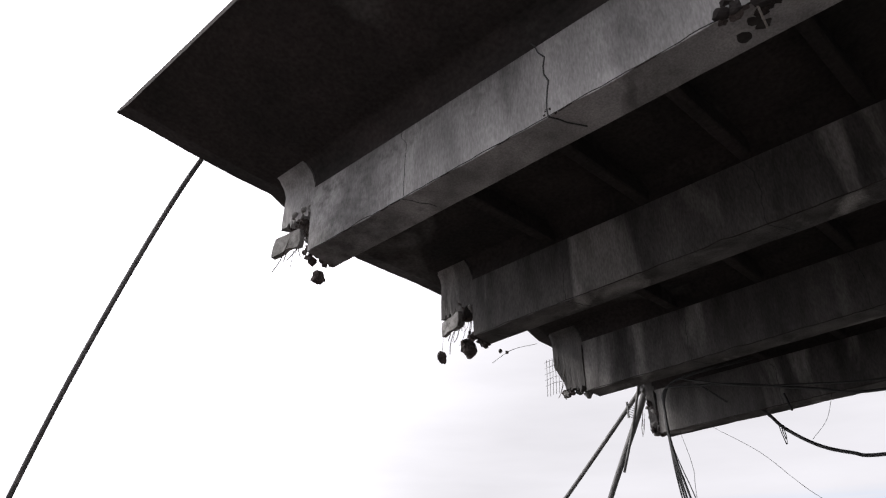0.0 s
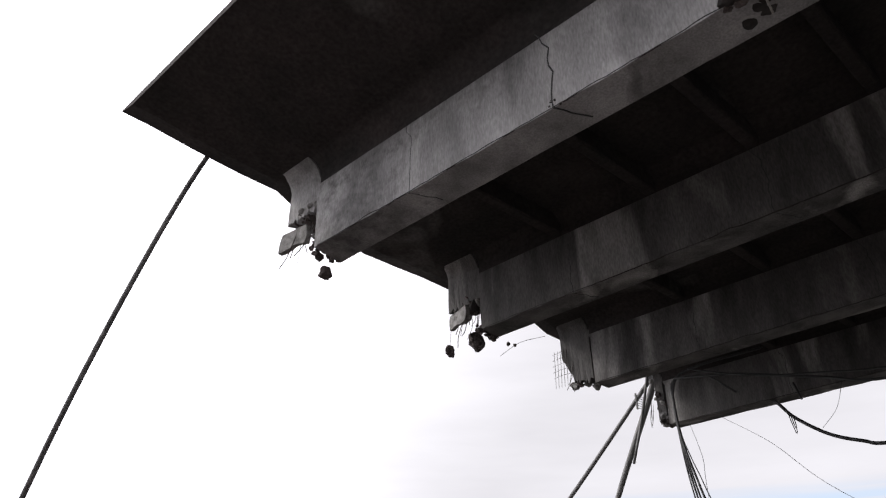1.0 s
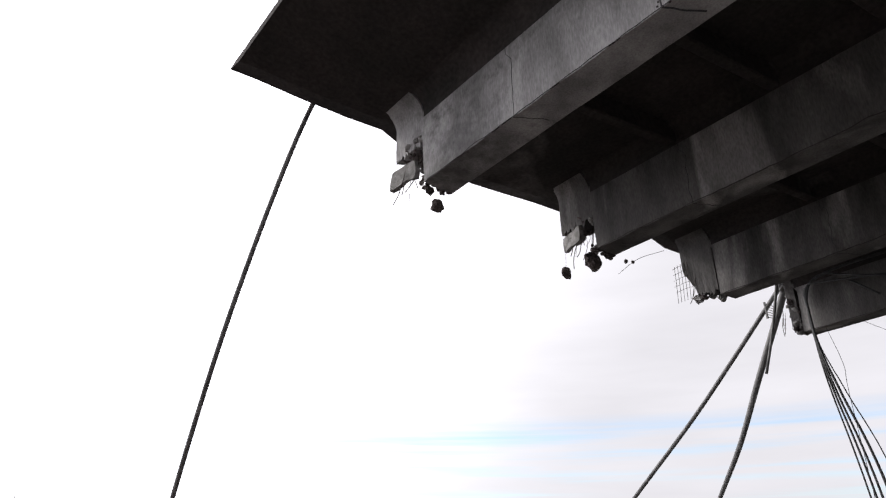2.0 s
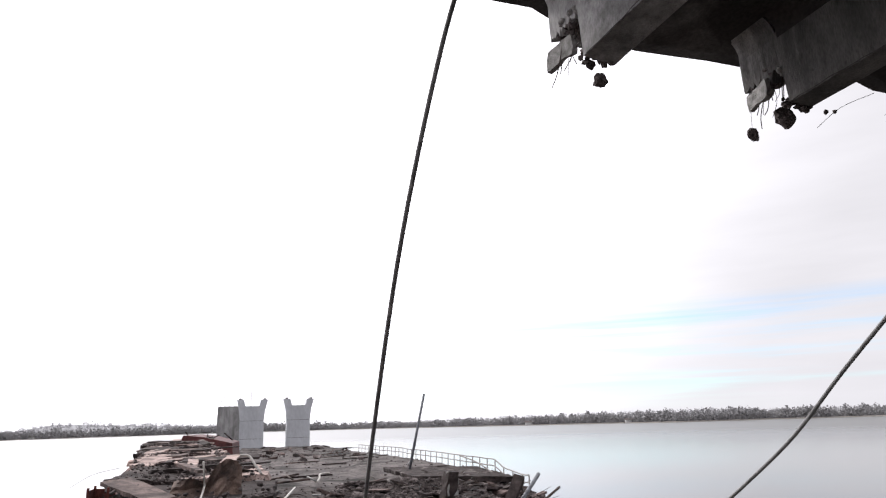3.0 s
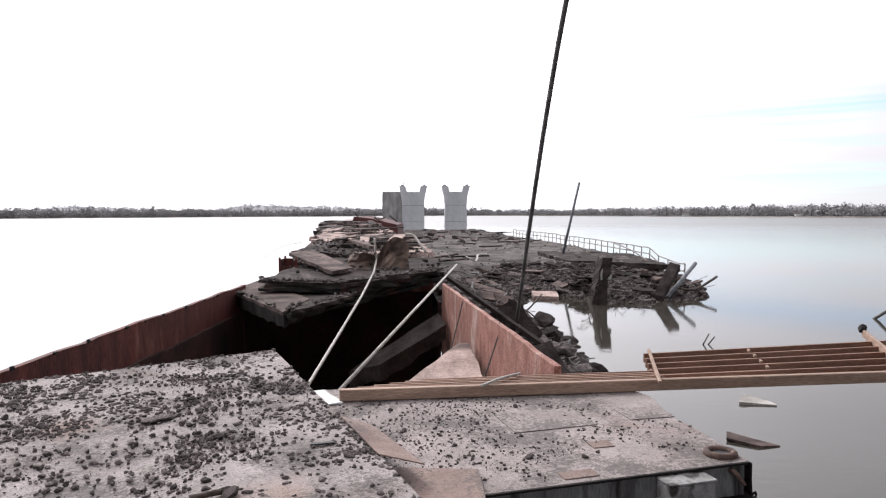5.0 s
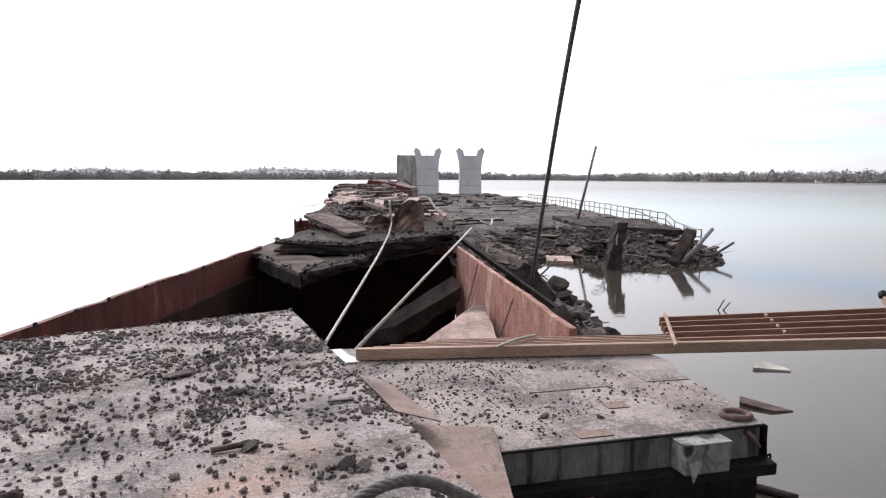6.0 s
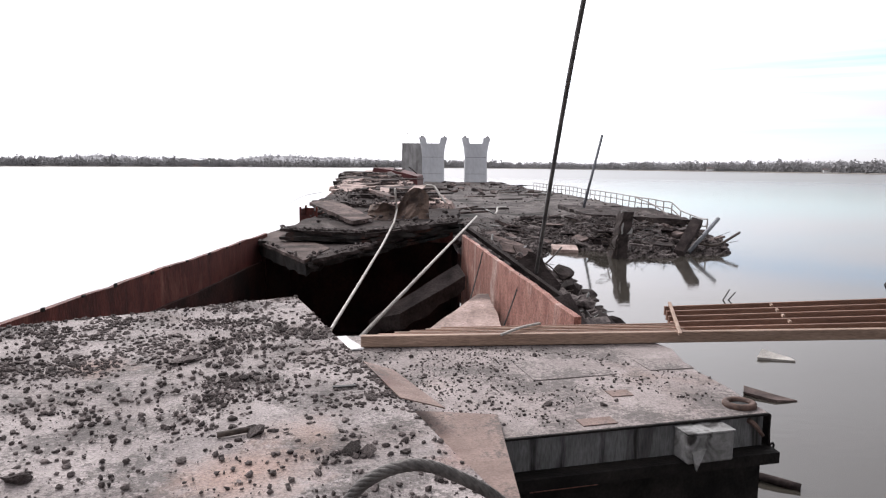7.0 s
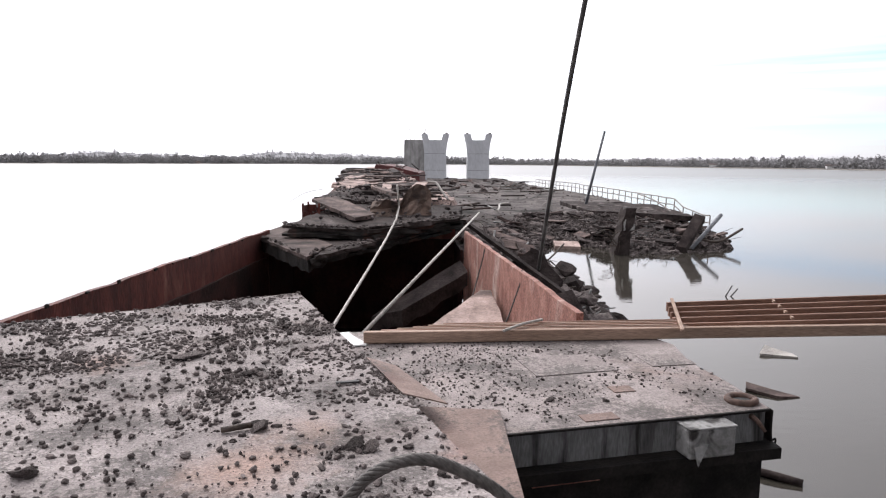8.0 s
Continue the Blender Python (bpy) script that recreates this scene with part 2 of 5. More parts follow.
M_RAILPAINT = surface("dusty_rail_paint", (0.13, 0.115, 0.108), (0.25, 0.225, 0.212), 5, 0.7, 0.2)
M_FOAM = surface("white_panel", (0.55, 0.55, 0.56), (0.7, 0.7, 0.7), 3, 0.7, 0.1)
# no haze in the air: trees and hills carry it in paler colour
M_TREES = surface("haze_tinted_bare_trees", (0.21, 0.205, 0.21), (0.30, 0.295, 0.30), 0.05, 1.0, 0.0, grain=0.6)
M_HILL = surface("haze_tinted_hill", (0.29, 0.29, 0.305), (0.37, 0.37, 0.385), 0.02, 1.0, 0.0, grain=0.2)
M_HILLTREES = surface("haze_tinted_trees", (0.31, 0.305, 0.315), (0.40, 0.395, 0.405), 0.05, 1.0, 0.0, grain=0.6)
M_BANK = surface("far_bank_ground", (0.13, 0.12, 0.11), (0.22, 0.20, 0.18), 0.03, 1.0, 0.0, grain=0.5)
M_RUSTBROWN = surface("brown_rust_sheet", (0.03, 0.022, 0.02), (0.17, 0.115, 0.09), 2.2, 0.85, 0.3, grain=25)
M_RUSTRED = surface("dark_red_hull", (0.05, 0.014, 0.014), (0.115, 0.032, 0.032), 0.6, 0.8, 0.2, grain=6, stain=(0.05, 0.03, 0.03), stain_amount=0.4)


def water_material():
    m = bpy.data.materials.new("river_water")
    m.use_nodes = True
    nt = m.node_tree
    N, K = nt.nodes.new, nt.links.new
    b = nt.nodes["Principled BSDF"]
    b.inputs["Base Color"].default_value = (0.042, 0.038, 0.032, 1)
    b.inputs["Roughness"].default_value, b.inputs["IOR"].default_value = 0.05, 1.5
    tc, mp, a, c, ad, bp = (N("ShaderNode" + k) for k in ("TexCoord", "Mapping", "TexNoise", "TexNoise", "Math", "Bump"))
    mp.inputs["Scale"].default_value = (1.0, 1.6, 1.0)
    K(tc.outputs["Object"], mp.inputs["Vector"])
    for n, s, d in ((a, 0.35, 3), (c, 2.5, 3)):
        n.inputs["Scale"].default_value, n.inputs["Detail"].default_value = s, d
        K(mp.outputs["Vector"], n.inputs["Vector"])
    ad.operation = "ADD"
    K(a.outputs["Fac"], ad.inputs[0])
    K(c.outputs["Fac"], ad.inputs[1])
    bp.inputs["Strength"].default_value, bp.inputs["Distance"].default_value = 0.12, 0.02
    K(ad.outputs["Value"], bp.inputs["Height"])
    K(bp.outputs["Normal"], b.inputs["Normal"])
    # calm in the lee of the wreck, ruffled by the wind on the open river
    ln, rf = N("ShaderNodeVectorMath"), N("ShaderNodeMapRange")
    ln.operation = "LENGTH"
    K(tc.outputs["Object"], ln.inputs[0])
    rf.inputs["From Min"].default_value, rf.inputs["From Max"].default_value = 40, 260
    rf.inputs["To Min"].default_value, rf.inputs["To Max"].default_value = 0.045, 0.30
    K(ln.outputs["Value"], rf.inputs["Value"])
    K(rf.outputs["Result"], b.inputs["Roughness"])
    return m


M_WATER = water_material()


# ---- mesh helpers ----
def thing(name, at=(0, 0, 0), label="", category="", group="", kind=""):
    e = new(name)
    e.location = at
    e.empty_display_size = 0.2
    return tagged(e, label, category, group, kind)


def base_of(ob):
    v = Vector((0, 0, 0))
    while ob:
        v += ob.location
        ob = ob.parent
    return v


def finish(bm, smooth=False):
    bmesh.ops.recalc_face_normals(bm, faces=bm.faces)
    if smooth:
        for f in bm.faces:
            f.smooth = True
    return bm


def part(name, bm, material, parent=None, label="", smooth=False):
    """Link a bmesh, given in world coordinates, as one mesh object under its parent."""
    finish(bm, smooth)
    if parent:
        bmesh.ops.translate(bm, verts=bm.verts, vec=-base_of(parent))
    me = bpy.data.meshes.new(name)
    bm.to_mesh(me)
    bm.free()
    me.materials.append(material)
    ob = new(name, me)
    if parent:
        ob.parent = parent
    if label:
        ob["label"] = label
    return ob


def solo(name, bm, material, at, label, category, group="", kind="", smooth=False):
    """A thing that is one mesh."""
    finish(bm, smooth)
    bmesh.ops.translate(bm, verts=bm.verts, vec=-Vector(at))
    me = bpy.data.meshes.new(name)
    bm.to_mesh(me)
    bm.free()
    me.materials.append(material)
    ob = new(name, me)
    ob.location = at
    return tagged(ob, label, category, group, kind)


def box(bm, m, sx, sy, sz, bevel=0.0):
    """A box of full sizes sx, sy, sz about the origin of pose m, bevelled."""
    r = bmesh.ops.create_cube(bm, size=1.0, matrix=m @ Matrix.Diagonal((sx, sy, sz, 1)))
    if bevel:
        es = list({e for v in r["verts"] for e in v.link_edges})
        bmesh.ops.bevel(bm, geom=es, offset=bevel, segments=1, affect="EDGES", clamp_overlap=True)
    return bm


def bar(bm, a, b, w, h, bevel=0.0, roll=0.0):
    """A rectangular bar from a to b, w wide and h high."""
    a, b = Vector(a), Vector(b)
    q = (b - a).to_track_quat("Y", "Z").to_matrix().to_4x4()
    return box(bm, Matrix.Translation((a + b) / 2) @ q @ pose(0, 0, 0, 0, roll, 0), w, (b - a).length, h, bevel)


def smooth_path(pts, n):
    """Catmull-Rom through pts."""
    P = [Vector(p) for p in pts]
    P = [2 * P[0] - P[1]] + P + [2 * P[-1] - P[-2]]
    out = []
    for i in range(1, len(P) - 2):
        a, b, c, d = P[i - 1:i + 3]
        for k in range(n):
            t = k / n
            out.append(0.5 * (2 * b + (c - a) * t + (2 * a - 5 * b + 4 * c - d) * t * t + (3 * b - a - 3 * c + d) * t ** 3))
    return out + [P[-2]]


def tube(bm, pts, r, sides=8, n=6, r2=None):
    """A capped tube along a smooth path, radius r to r2."""
    path = smooth_path(pts, n) if n > 1 else [Vector(p) for p in pts]
    rings, up = [], Vector((0.31, 0.17, 0.93))
    for i, p in enumerate(path):
        d = (path[min(i + 1, len(path) - 1)] - path[max(i - 1, 0)]).normalized()
        u = d.cross(up).normalized()
        v = d.cross(u)
        rr = r if r2 is None else r + (r2 - r) * i / (len(path) - 1)
        rings.append([bm.verts.new(p + rr * (math.cos(k * math.tau / sides) * u + math.sin(k * math.tau / sides) * v)) for k in range(sides)])
    for a, b in zip(rings, rings[1:]):
        for k in range(sides):
            bm.faces.new((a[k], a[(k + 1) % sides], b[(k + 1) % sides], b[k]))
    bm.faces.new(rings[0][::-1])
    bm.faces.new(rings[-1])
    return bm


def rough_slab(bm, m, sx, sy, th, ragged=0.1, step=0.5, warp=0.03, seed=0, sag=0.0):
    """A slab with broken, uneven edges and a slightly warped face; its top face lies at z = 0 of pose m."""
    nx, ny = max(2, int(sx / step)), max(2, int(sy / step))
    top, bot = {}, {}
    for i in range(nx + 1):
        for j in range(ny + 1):
            x, y = sx * (i / nx - 0.5), sy * (j / ny - 0.5)
            edge = i in (0, nx) or j in (0, ny)
            k = Vector((x * 1.7 + seed * 7.3, y * 1.7 - seed * 3.1, seed))
            z = warp * noise.noise(k * 0.8) - sag * (1 - (2 * x / sx) ** 2)
            dx = dy = 0
            if edge:
                c = noise.noise_vector(k * 2.3)
                dx, dy = ragged * c.x, ragged * c.y
                z += 0.3 * ragged * c.z
            top[i, j] = bm.verts.new(m @ Vector((x + dx, y + dy, z)))
            c = noise.noise_vector(k * 2.9 + Vector((5, 5, 5))) if edge else Vector((0, 0, 0))
            bot[i, j] = bm.verts.new(m @ Vector((x + dx + ragged * 0.8 * c.x, y + dy + ragged * 0.8 * c.y, z - th * (1 + 0.25 * c.z))))
    for i in range(nx):
        for j in range(ny):
            bm.faces.new((top[i, j], top[i + 1, j], top[i + 1, j + 1], top[i, j + 1]))
            bm.faces.new((bot[i, j], bot[i, j + 1], bot[i + 1, j + 1], bot[i + 1, j]))
    ring = [(i, 0) for i in range(nx)] + [(nx, j) for j in range(ny)] + [(i, ny) for i in range(nx, 0, -1)] + [(0, j) for j in range(ny, 0, -1)]
    for a, b in zip(ring, ring[1:] + ring[:1]):
        bm.faces.new((top[a], bot[a], bot[b], top[b]))
    return bm


def rock(bm, c, r, flat=0.7, seed=0, sub=2):
    """An angular broken lump."""
    res = bmesh.ops.create_icosphere(bm, subdivisions=sub, radius=1.0)
    rnd = random.Random(seed * 7 + 1)
    planes = []
    for _ in range(7):
        n = Vector((rnd.gauss(0, 1), rnd.gauss(0, 1), rnd.gauss(0, 1))).normalized()
        planes.append((n, rnd.uniform(0.42, 0.8)))
    s = Vector((seed * 3.7, seed * 1.9, -seed * 2.3))
    turn = Euler((seed * 1.3, seed * 2.1, seed * 0.7)).to_matrix()
    for v in res["verts"]:
        k = v.co.copy()
        q = k * (1 + 0.3 * noise.noise(k * 1.6 + s))
        for n, d in planes:
            e = q.dot(n) - d
            if e > 0:
                q -= n * e
        q = turn @ (q * r * (1.2 + 0.25 * noise.noise(k * 4.1 - s)))
        v.co = Vector(c) + Vector((q.x, q.y, q.z * flat))
    return bm


def sheet(bm, x0, x1, y0, y1, height, step):
    """A height field over a rectangle; height(x, y) gives z, or None for a hole."""
    nx, ny = max(1, int((x1 - x0) / step)), max(1, int((y1 - y0) / step))
    V = {}
    for i in range(nx + 1):
        for j in range(ny + 1):
            x, y = x0 + (x1 - x0) * i / nx, y0 + (y1 - y0) * j / ny
            z = height(x, y)
            if z is not None:
                V[i, j] = bm.verts.new((x, y, z))
    for i in range(nx):
        for j in range(ny):
            q = [V.get(k) for k in ((i, j), (i + 1, j), (i + 1, j + 1), (i, j + 1))]
            if all(q):
                bm.faces.new(q)
    return bm


# ---- river and far banks ----
bm = bmesh.new()
bmesh.ops.create_grid(bm, x_segments=2, y_segments=2, size=4000)
solo("water", bm, M_WATER, (0, 0, 0), "calm grey river water mirroring a pale sky", "water", kind="structure")


def polar(az, d):
    a = radians(az)
    return Vector((d * math.sin(a), d * math.cos(a), 0))


def bank_distance(az):
    """Distance of the far waterline in a direction, degrees to the right of +y."""
    return float(np.interp(az, [-180, -60, -34, -10, 2, 12, 20, 34, 50, 58, 62, 90, 180], [900, 900, 930, 1050, 1150, 900, 720, 560, 620, 800, 1500, 1500, 900]))


def far_bank():
    bm = bmesh.new()
    rings = []
    for k in range(0, 361, 2):
        az = k - 180
        d0 = bank_distance(az)
        rings.append([bm.verts.new(polar(az, d0 + e) + Vector((0, 0, h))) for e, h in ((0, -0.2), (6, 0.8), (300, 2.0), (3300, 4.0))])
    for a, b in zip(rings, rings[1:]):
        for k in range(3):
            bm.faces.new((a[k], b[k], b[k + 1], a[k + 1]))
    solo("ground", bm, M_BANK, (0, 0, 0), "low flat far river bank of brown earth", "ground", kind="structure")


def far_trees(name, az0, az1, count, hmin, hmax, depth, seed, label, mat, hill=False):
    """A belt of bare trees, each a ragged clump of many small tufts; a low hedge fills their feet."""
    g = np.random.default_rng(seed)
    az = g.uniform(az0, az1, count)
    dist = np.array([bank_distance(a) for a in az]) + 8 + depth * g.random(count) ** 1.5
    swell = np.array([0.6 + 0.6 * (0.5 + 0.5 * noise.noise(Vector((a * 0.45, seed, 0)))) + 0.4 * noise.noise(Vector((a * 2.3, seed, 4))) for a in az])
    h = g.uniform(hmin, hmax, count) * np.maximum(swell, 0.35)
    h[::3] *= 0.45
    lift = np.zeros(count)
    if hill:
        s = g.random(count)
        dist = np.array([bank_distance(a) + (200 if a < 40 else 500) for a in az]) + 140 * s
        lift = np.array([hill_height(a) for a in az]) * np.interp(s, [0, 0.43, 1], [0, 0.7, 1.0]) - 0.6
    w = h * g.uniform(0.25, 0.5, count)
    ra = np.radians(az)
    px, py = dist * np.sin(ra), dist * np.cos(ra)
    sx, sy = np.cos(ra), -np.sin(ra)
    tips = 16
    u = g.uniform(-1, 1, (count, tips))
    zc = h[:, None] * (0.08 + 0.92 * g.random((count, tips)) * np.sqrt(np.maximum(0.08, 1 - u * u)))
    r = w[:, None] * g.uniform(0.18, 0.4, (count, tips))
    v = g.uniform(-1, 1, (count, tips)) * w[:, None] * 0.6
    c = np.stack((px[:, None] + u * w[:, None] * sx[:, None] + v * sy[:, None], py[:, None] + u * w[:, None] * sy[:, None] - v * sx[:, None], zc + 0.6 + lift[:, None]), 2).reshape(-1, 3)
    q = g.uniform(-1, 1, (len(c), 4, 3)) * (1, 1, 1.25)
    V = (c[:, None, :] + q * r.reshape(-1)[:, None, None]).reshape(-1, 3)
    k = np.arange(len(c))[:, None, None] * 4
    F = (k + np.array([[0, 1, 2], [0, 2, 3], [0, 1, 3], [1, 2, 3]])[None]).reshape(-1, 3)
    me = bpy.data.meshes.new(name)
    me.from_pydata(V.tolist(), [], F.tolist())
    me.materials.append(mat)
    tagged(new(name, me), label, "trees", kind="stuff")


def hill_height(az):
    left = max(0, noise.noise(Vector((az * 0.13, 3.3, 0))) * 0.6 + 0.45) * (1.0 if az < 3 else 0.15) + max(0, 0.8 - abs(az + 14.7) / 4) * 0.5
    return (4.5 if az < 3 else 5) + 1.2 * noise.noise(Vector((az * 1.7, 9, 0))) + 19 * left + (11 if az > 49 else 0)


def hills():
    bm = bmesh.new()
    prev = None
    for k in range(-80, 140):
        az = k * 0.5
        h = hill_height(az)
        d = bank_distance(az) + (200 if az < 40 else 500)
        cur = [bm.verts.new(polar(az, d + e) + Vector((0, 0, z))) for e, z in ((0, 0), (60, h * 0.7), (140, h), (400, h * 0.9))]
        if prev:
            for i in range(3):
                bm.faces.new((prev[i], cur[i], cur[i + 1], prev[i + 1]))
        prev = cur
    solo("backdrop", bm, M_HILL, (0, 0, 0), "low hazy wooded hills behind the far bank", "hills", kind="structure", smooth=True)


def far_houses():
    rnd = random.Random(5)
    e = None
    for k in range(16):
        az = rnd.choice((rnd.uniform(-24, -2), rnd.uniform(16, 33)))
        p = polar(az, bank_distance(az) + rnd.uniform(9, 22))
        w, d, h = rnd.uniform(5, 8), rnd.uniform(5, 7), rnd.uniform(2, 3)
        yaw = -az + rnd.uniform(-20, 20)
        house = thing("house", (p.x, p.y, 0.6), "small pale far house with a pitched roof on the river bank", "house", "houses on the far bank")
        m = Matrix.Translation((p.x, p.y, 0.6)) @ pose(0, 0, 0, 0, 0, yaw)
        b = bmesh.new()
        box(b, m @ pose(0, 0, h / 2), w, d, h)
        part("wall", b, M_FOAM if k % 3 else M_SLABPALE, house)
        b = bmesh.new()
        c = [m @ Vector(q) for q in ((-w * .55, -d * .58, h), (w * .55, -d * .58, h), (w * .55, d * .58, h), (-w * .55, d * .58, h), (-w * .55, 0, h + 1.6), (w * .55, 0, h + 1.6))]
        v = [b.verts.new(q) for q in c]
        for f in ((0, 1, 5, 4), (2, 3, 4, 5), (0, 4, 3), (1, 2, 5), (0, 3, 2, 1)):
            b.faces.new([v[i] for i in f])
        part("roof", b, M_STONE, house)


far_bank()
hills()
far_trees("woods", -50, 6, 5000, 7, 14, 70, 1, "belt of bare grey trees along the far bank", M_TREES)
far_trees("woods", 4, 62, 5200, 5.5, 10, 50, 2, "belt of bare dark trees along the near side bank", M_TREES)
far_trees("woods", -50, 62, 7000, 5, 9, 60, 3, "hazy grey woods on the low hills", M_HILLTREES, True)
far_houses()

# ---- the broken bridge overhead ----
AX = Vector((-0.137, 1.0, -0.056))            # the bridge's long axis, sagging towards the broken end
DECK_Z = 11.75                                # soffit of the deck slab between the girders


def along(x, y, z):
    """A point of the bridge: x across, y along its axis, z up."""
    return Vector((x + AX.x * (y - 9.3), y, z - 0.05 + AX.z * (y - 9.3)))


def loft(bm, rings, closed=True):
    """Skin rings of the same number of points."""
    vs = [[bm.verts.new(p) for p in r] for r in rings]
    n = len(vs[0])
    for a, b in zip(vs, vs[1:]):
        for k in range(n if closed else n - 1):
            bm.faces.new((a[k], a[(k + 1) % n], b[(k + 1) % n], b[k]))
    if closed:
        bm.faces.new(vs[0][::-1])
        bm.faces.new(vs[-1])
    return bm


GIRDERS = ((4.512, 7.95, 0.613), (8.94, 8.5, 0.55), (13.45, 9.0, 0.55), (18.15, 9.8, 0.55))


def girder(bridge, x, y_end, w, seed):
    """A beam with haunched top whose far end is broken off; its lower edge is chipped."""
    bm = bmesh.new()
    rings = []
    ys = [y_end - 0.33 * k for k in range(0, 110)]
    for k, y in enumerate(ys):
        c = noise.noise_vector(Vector((seed * 3.1, y * 1.3, 0)))
        chip = 0.05 * max(0, c.x) if k % 3 else 0.02
        prof = [(0, 10.0 + chip), (0.0, 11.2), (0.0, 11.47), (w, 11.47), (w, 11.2), (w, 10.0 + 0.03 * max(0, c.y))]
        rings.append([along(x + px, y + (0.25 * noise.noise(Vector((pz * 3, px * 2, seed))) if k == 0 else 0), pz) for px, pz in prof])
    loft(bm, rings)
    MG = M_GIRDER if seed == 1 else M_GIRDERSOOTSHADE
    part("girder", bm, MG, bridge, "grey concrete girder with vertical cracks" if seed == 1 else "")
    # curved haunch between beam and slab, its colour holding soot and shade
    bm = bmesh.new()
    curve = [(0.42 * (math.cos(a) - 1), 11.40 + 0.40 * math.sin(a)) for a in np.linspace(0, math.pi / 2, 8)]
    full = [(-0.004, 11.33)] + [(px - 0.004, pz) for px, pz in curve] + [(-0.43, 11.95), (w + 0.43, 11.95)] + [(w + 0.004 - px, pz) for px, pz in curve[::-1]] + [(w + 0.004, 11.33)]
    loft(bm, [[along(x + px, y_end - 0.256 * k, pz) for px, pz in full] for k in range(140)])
    part("haunch", bm, M_SOOTSHADE, bridge)
    # broken end piece beyond the last joint
    bm = bmesh.new()
    rnd = random.Random(seed)
    nib, low0 = ((0.8, 10.85), (0.85, 10.7), (0.85, 10.15), (0.25, 10.2))[seed - 1]
    rings = []
    for k in range(25):
        y = y_end + 0.035 + nib * k / 24
        jag = 0.22 * noise.noise(Vector((k * 0.37, seed, 0))) + 0.16 * noise.noise(Vector((k * 1.1, seed, 4)))
        low = low0 + jag + (0.75 * max(0, k - 13) / 11 if seed == 3 else 0)
        chip = 0.05 * max(0, k - 21)
        n = lambda q: 0.012 * noise.noise(Vector((q, k * 0.45, seed)))
        rings.append([along(x + 0.012 + n(1), y + 0.1 * noise.noise(Vector((k, seed, 9))) * (k > 20), low), along(x + 0.005 + n(2), y, 0.5 * (low + 11.33)), along(x + 0.004, y, 11.36 + chip)] + [along(x + px - 0.002, y, pz + chip * 0.5) for px, pz in curve[1:]]
                     + [along(x - 0.43, y, 11.97), along(x + w + 0.43, y, 11.97), along(x + w + 0.42, y, 11.8), along(x + w, y, 11.36), along(x + w - 0.02 + n(4), y, low + 0.12 + n(7) * 4)])
    loft(bm, rings)
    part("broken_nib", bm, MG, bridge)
    # crumbled rim under the broken piece
    for k in range(16):
        bm = bmesh.new()
        rock(bm, along(x + rnd.uniform(0.02, w * 0.8), y_end + 0.08 + nib * rnd.random() * 0.9, low0 + rnd.uniform(-0.12, 0.16)), rnd.uniform(0.05, 0.12), 0.9, seed * 17 + k, 2)
        part("broken_core", bm, M_BROKEN if k % 3 else M_STONE, bridge)
    if seed < 3:
        # torn slab hanging from the cage, and the rough core behind it
        bm = bmesh.new()
        rough_slab(bm, Matrix.Translation(along(x + 0.0, y_end + 0.62, 10.48)) @ pose(0, 0, 0, 12 * (3 - 2 * seed), -88, 0), 0.36, 0.68, 0.1, 0.06, 0.1, 0.03, seed)
        part("hanging_slab", bm, M_BROKEN, bridge)
        for k in range(22):
            bm = bmesh.new()
            rock(bm, along(x + rnd.uniform(0.05, 0.3), y_end + rnd.uniform(0.05, 0.75), 10.85 + rnd.uniform(-0.15, 0.1)), rnd.uniform(0.03, 0.09), 0.9, seed * 11 + k, 1)
            part("hanging_lump", bm, M_STONE, bridge)
        for k in range(20):
            bm = bmesh.new()
            u = k / 19
            rock(bm, along(x + 0.05 + u * w * 0.9, y_end + 0.12 + rnd.uniform(-0.06, 0.08), 10.02 + rnd.uniform(-0.05, 0.16)), rnd.uniform(0.03, 0.085), 0.9, seed * 31 + k, 1)
            part("hanging_lump", bm, M_STONE, bridge)
        bm = bmesh.new()
        rock(bm, along(x + (0.5 if seed == 1 else 0.25), y_end + 0.32, 9.86 if seed == 1 else 9.92), 0.1 if seed == 1 else 0.16, 1.1, seed + 5, 3)
        part("hanging_lump", bm, M_STONE, bridge, "dark block dangling on a bar")
        if seed == 2:
            bm = bmesh.new()
            rock(bm, along(x - 0.02, y_end + 0.82, 9.78), 0.085, 1.7, 9, 3)
            part("hanging_lump", bm, M_STONE, bridge, "dark block dangling on a bar")
            bm = bmesh.new()
            tube(bm, (along(x, y_end + 0.8, 10.3), along(x - 0.02, y_end + 0.82, 9.85)), 0.004, 4, 1)
            part("rebar", bm, M_REBAR, bridge)
            bm = bmesh.new()
            wire = [along(x + 1.9, y_end - 0.1, 10.35), along(x + 1.3, y_end + 0.1, 10.1), along(x + 0.9, y_end + 0.3, 9.75)]
            tube(bm, wire, 0.006, 4, 5)
            part("rebar", bm, M_REBAR, bridge)
            for q in (0.95, 1.15):
                bm = bmesh.new()
                rock(bm, along(x + q, y_end + 0.12, 9.98 + 0.12 * (q - 0.9)), 0.05, 0.9, int(q * 40), 1)
                part("hanging_lump", bm, M_STONE, bridge)
    if seed == 4:
        for k in range(26):
            bm = bmesh.new()
            u = k / 25
            rock(bm, along(x + rnd.uniform(-0.02, 0.35), y_end + 0.25 + rnd.uniform(-0.05, 0.2) - 0.25 * u, 11.5 - 1.45 * u), rnd.uniform(0.05, 0.13), 0.9, k + 80, 1)
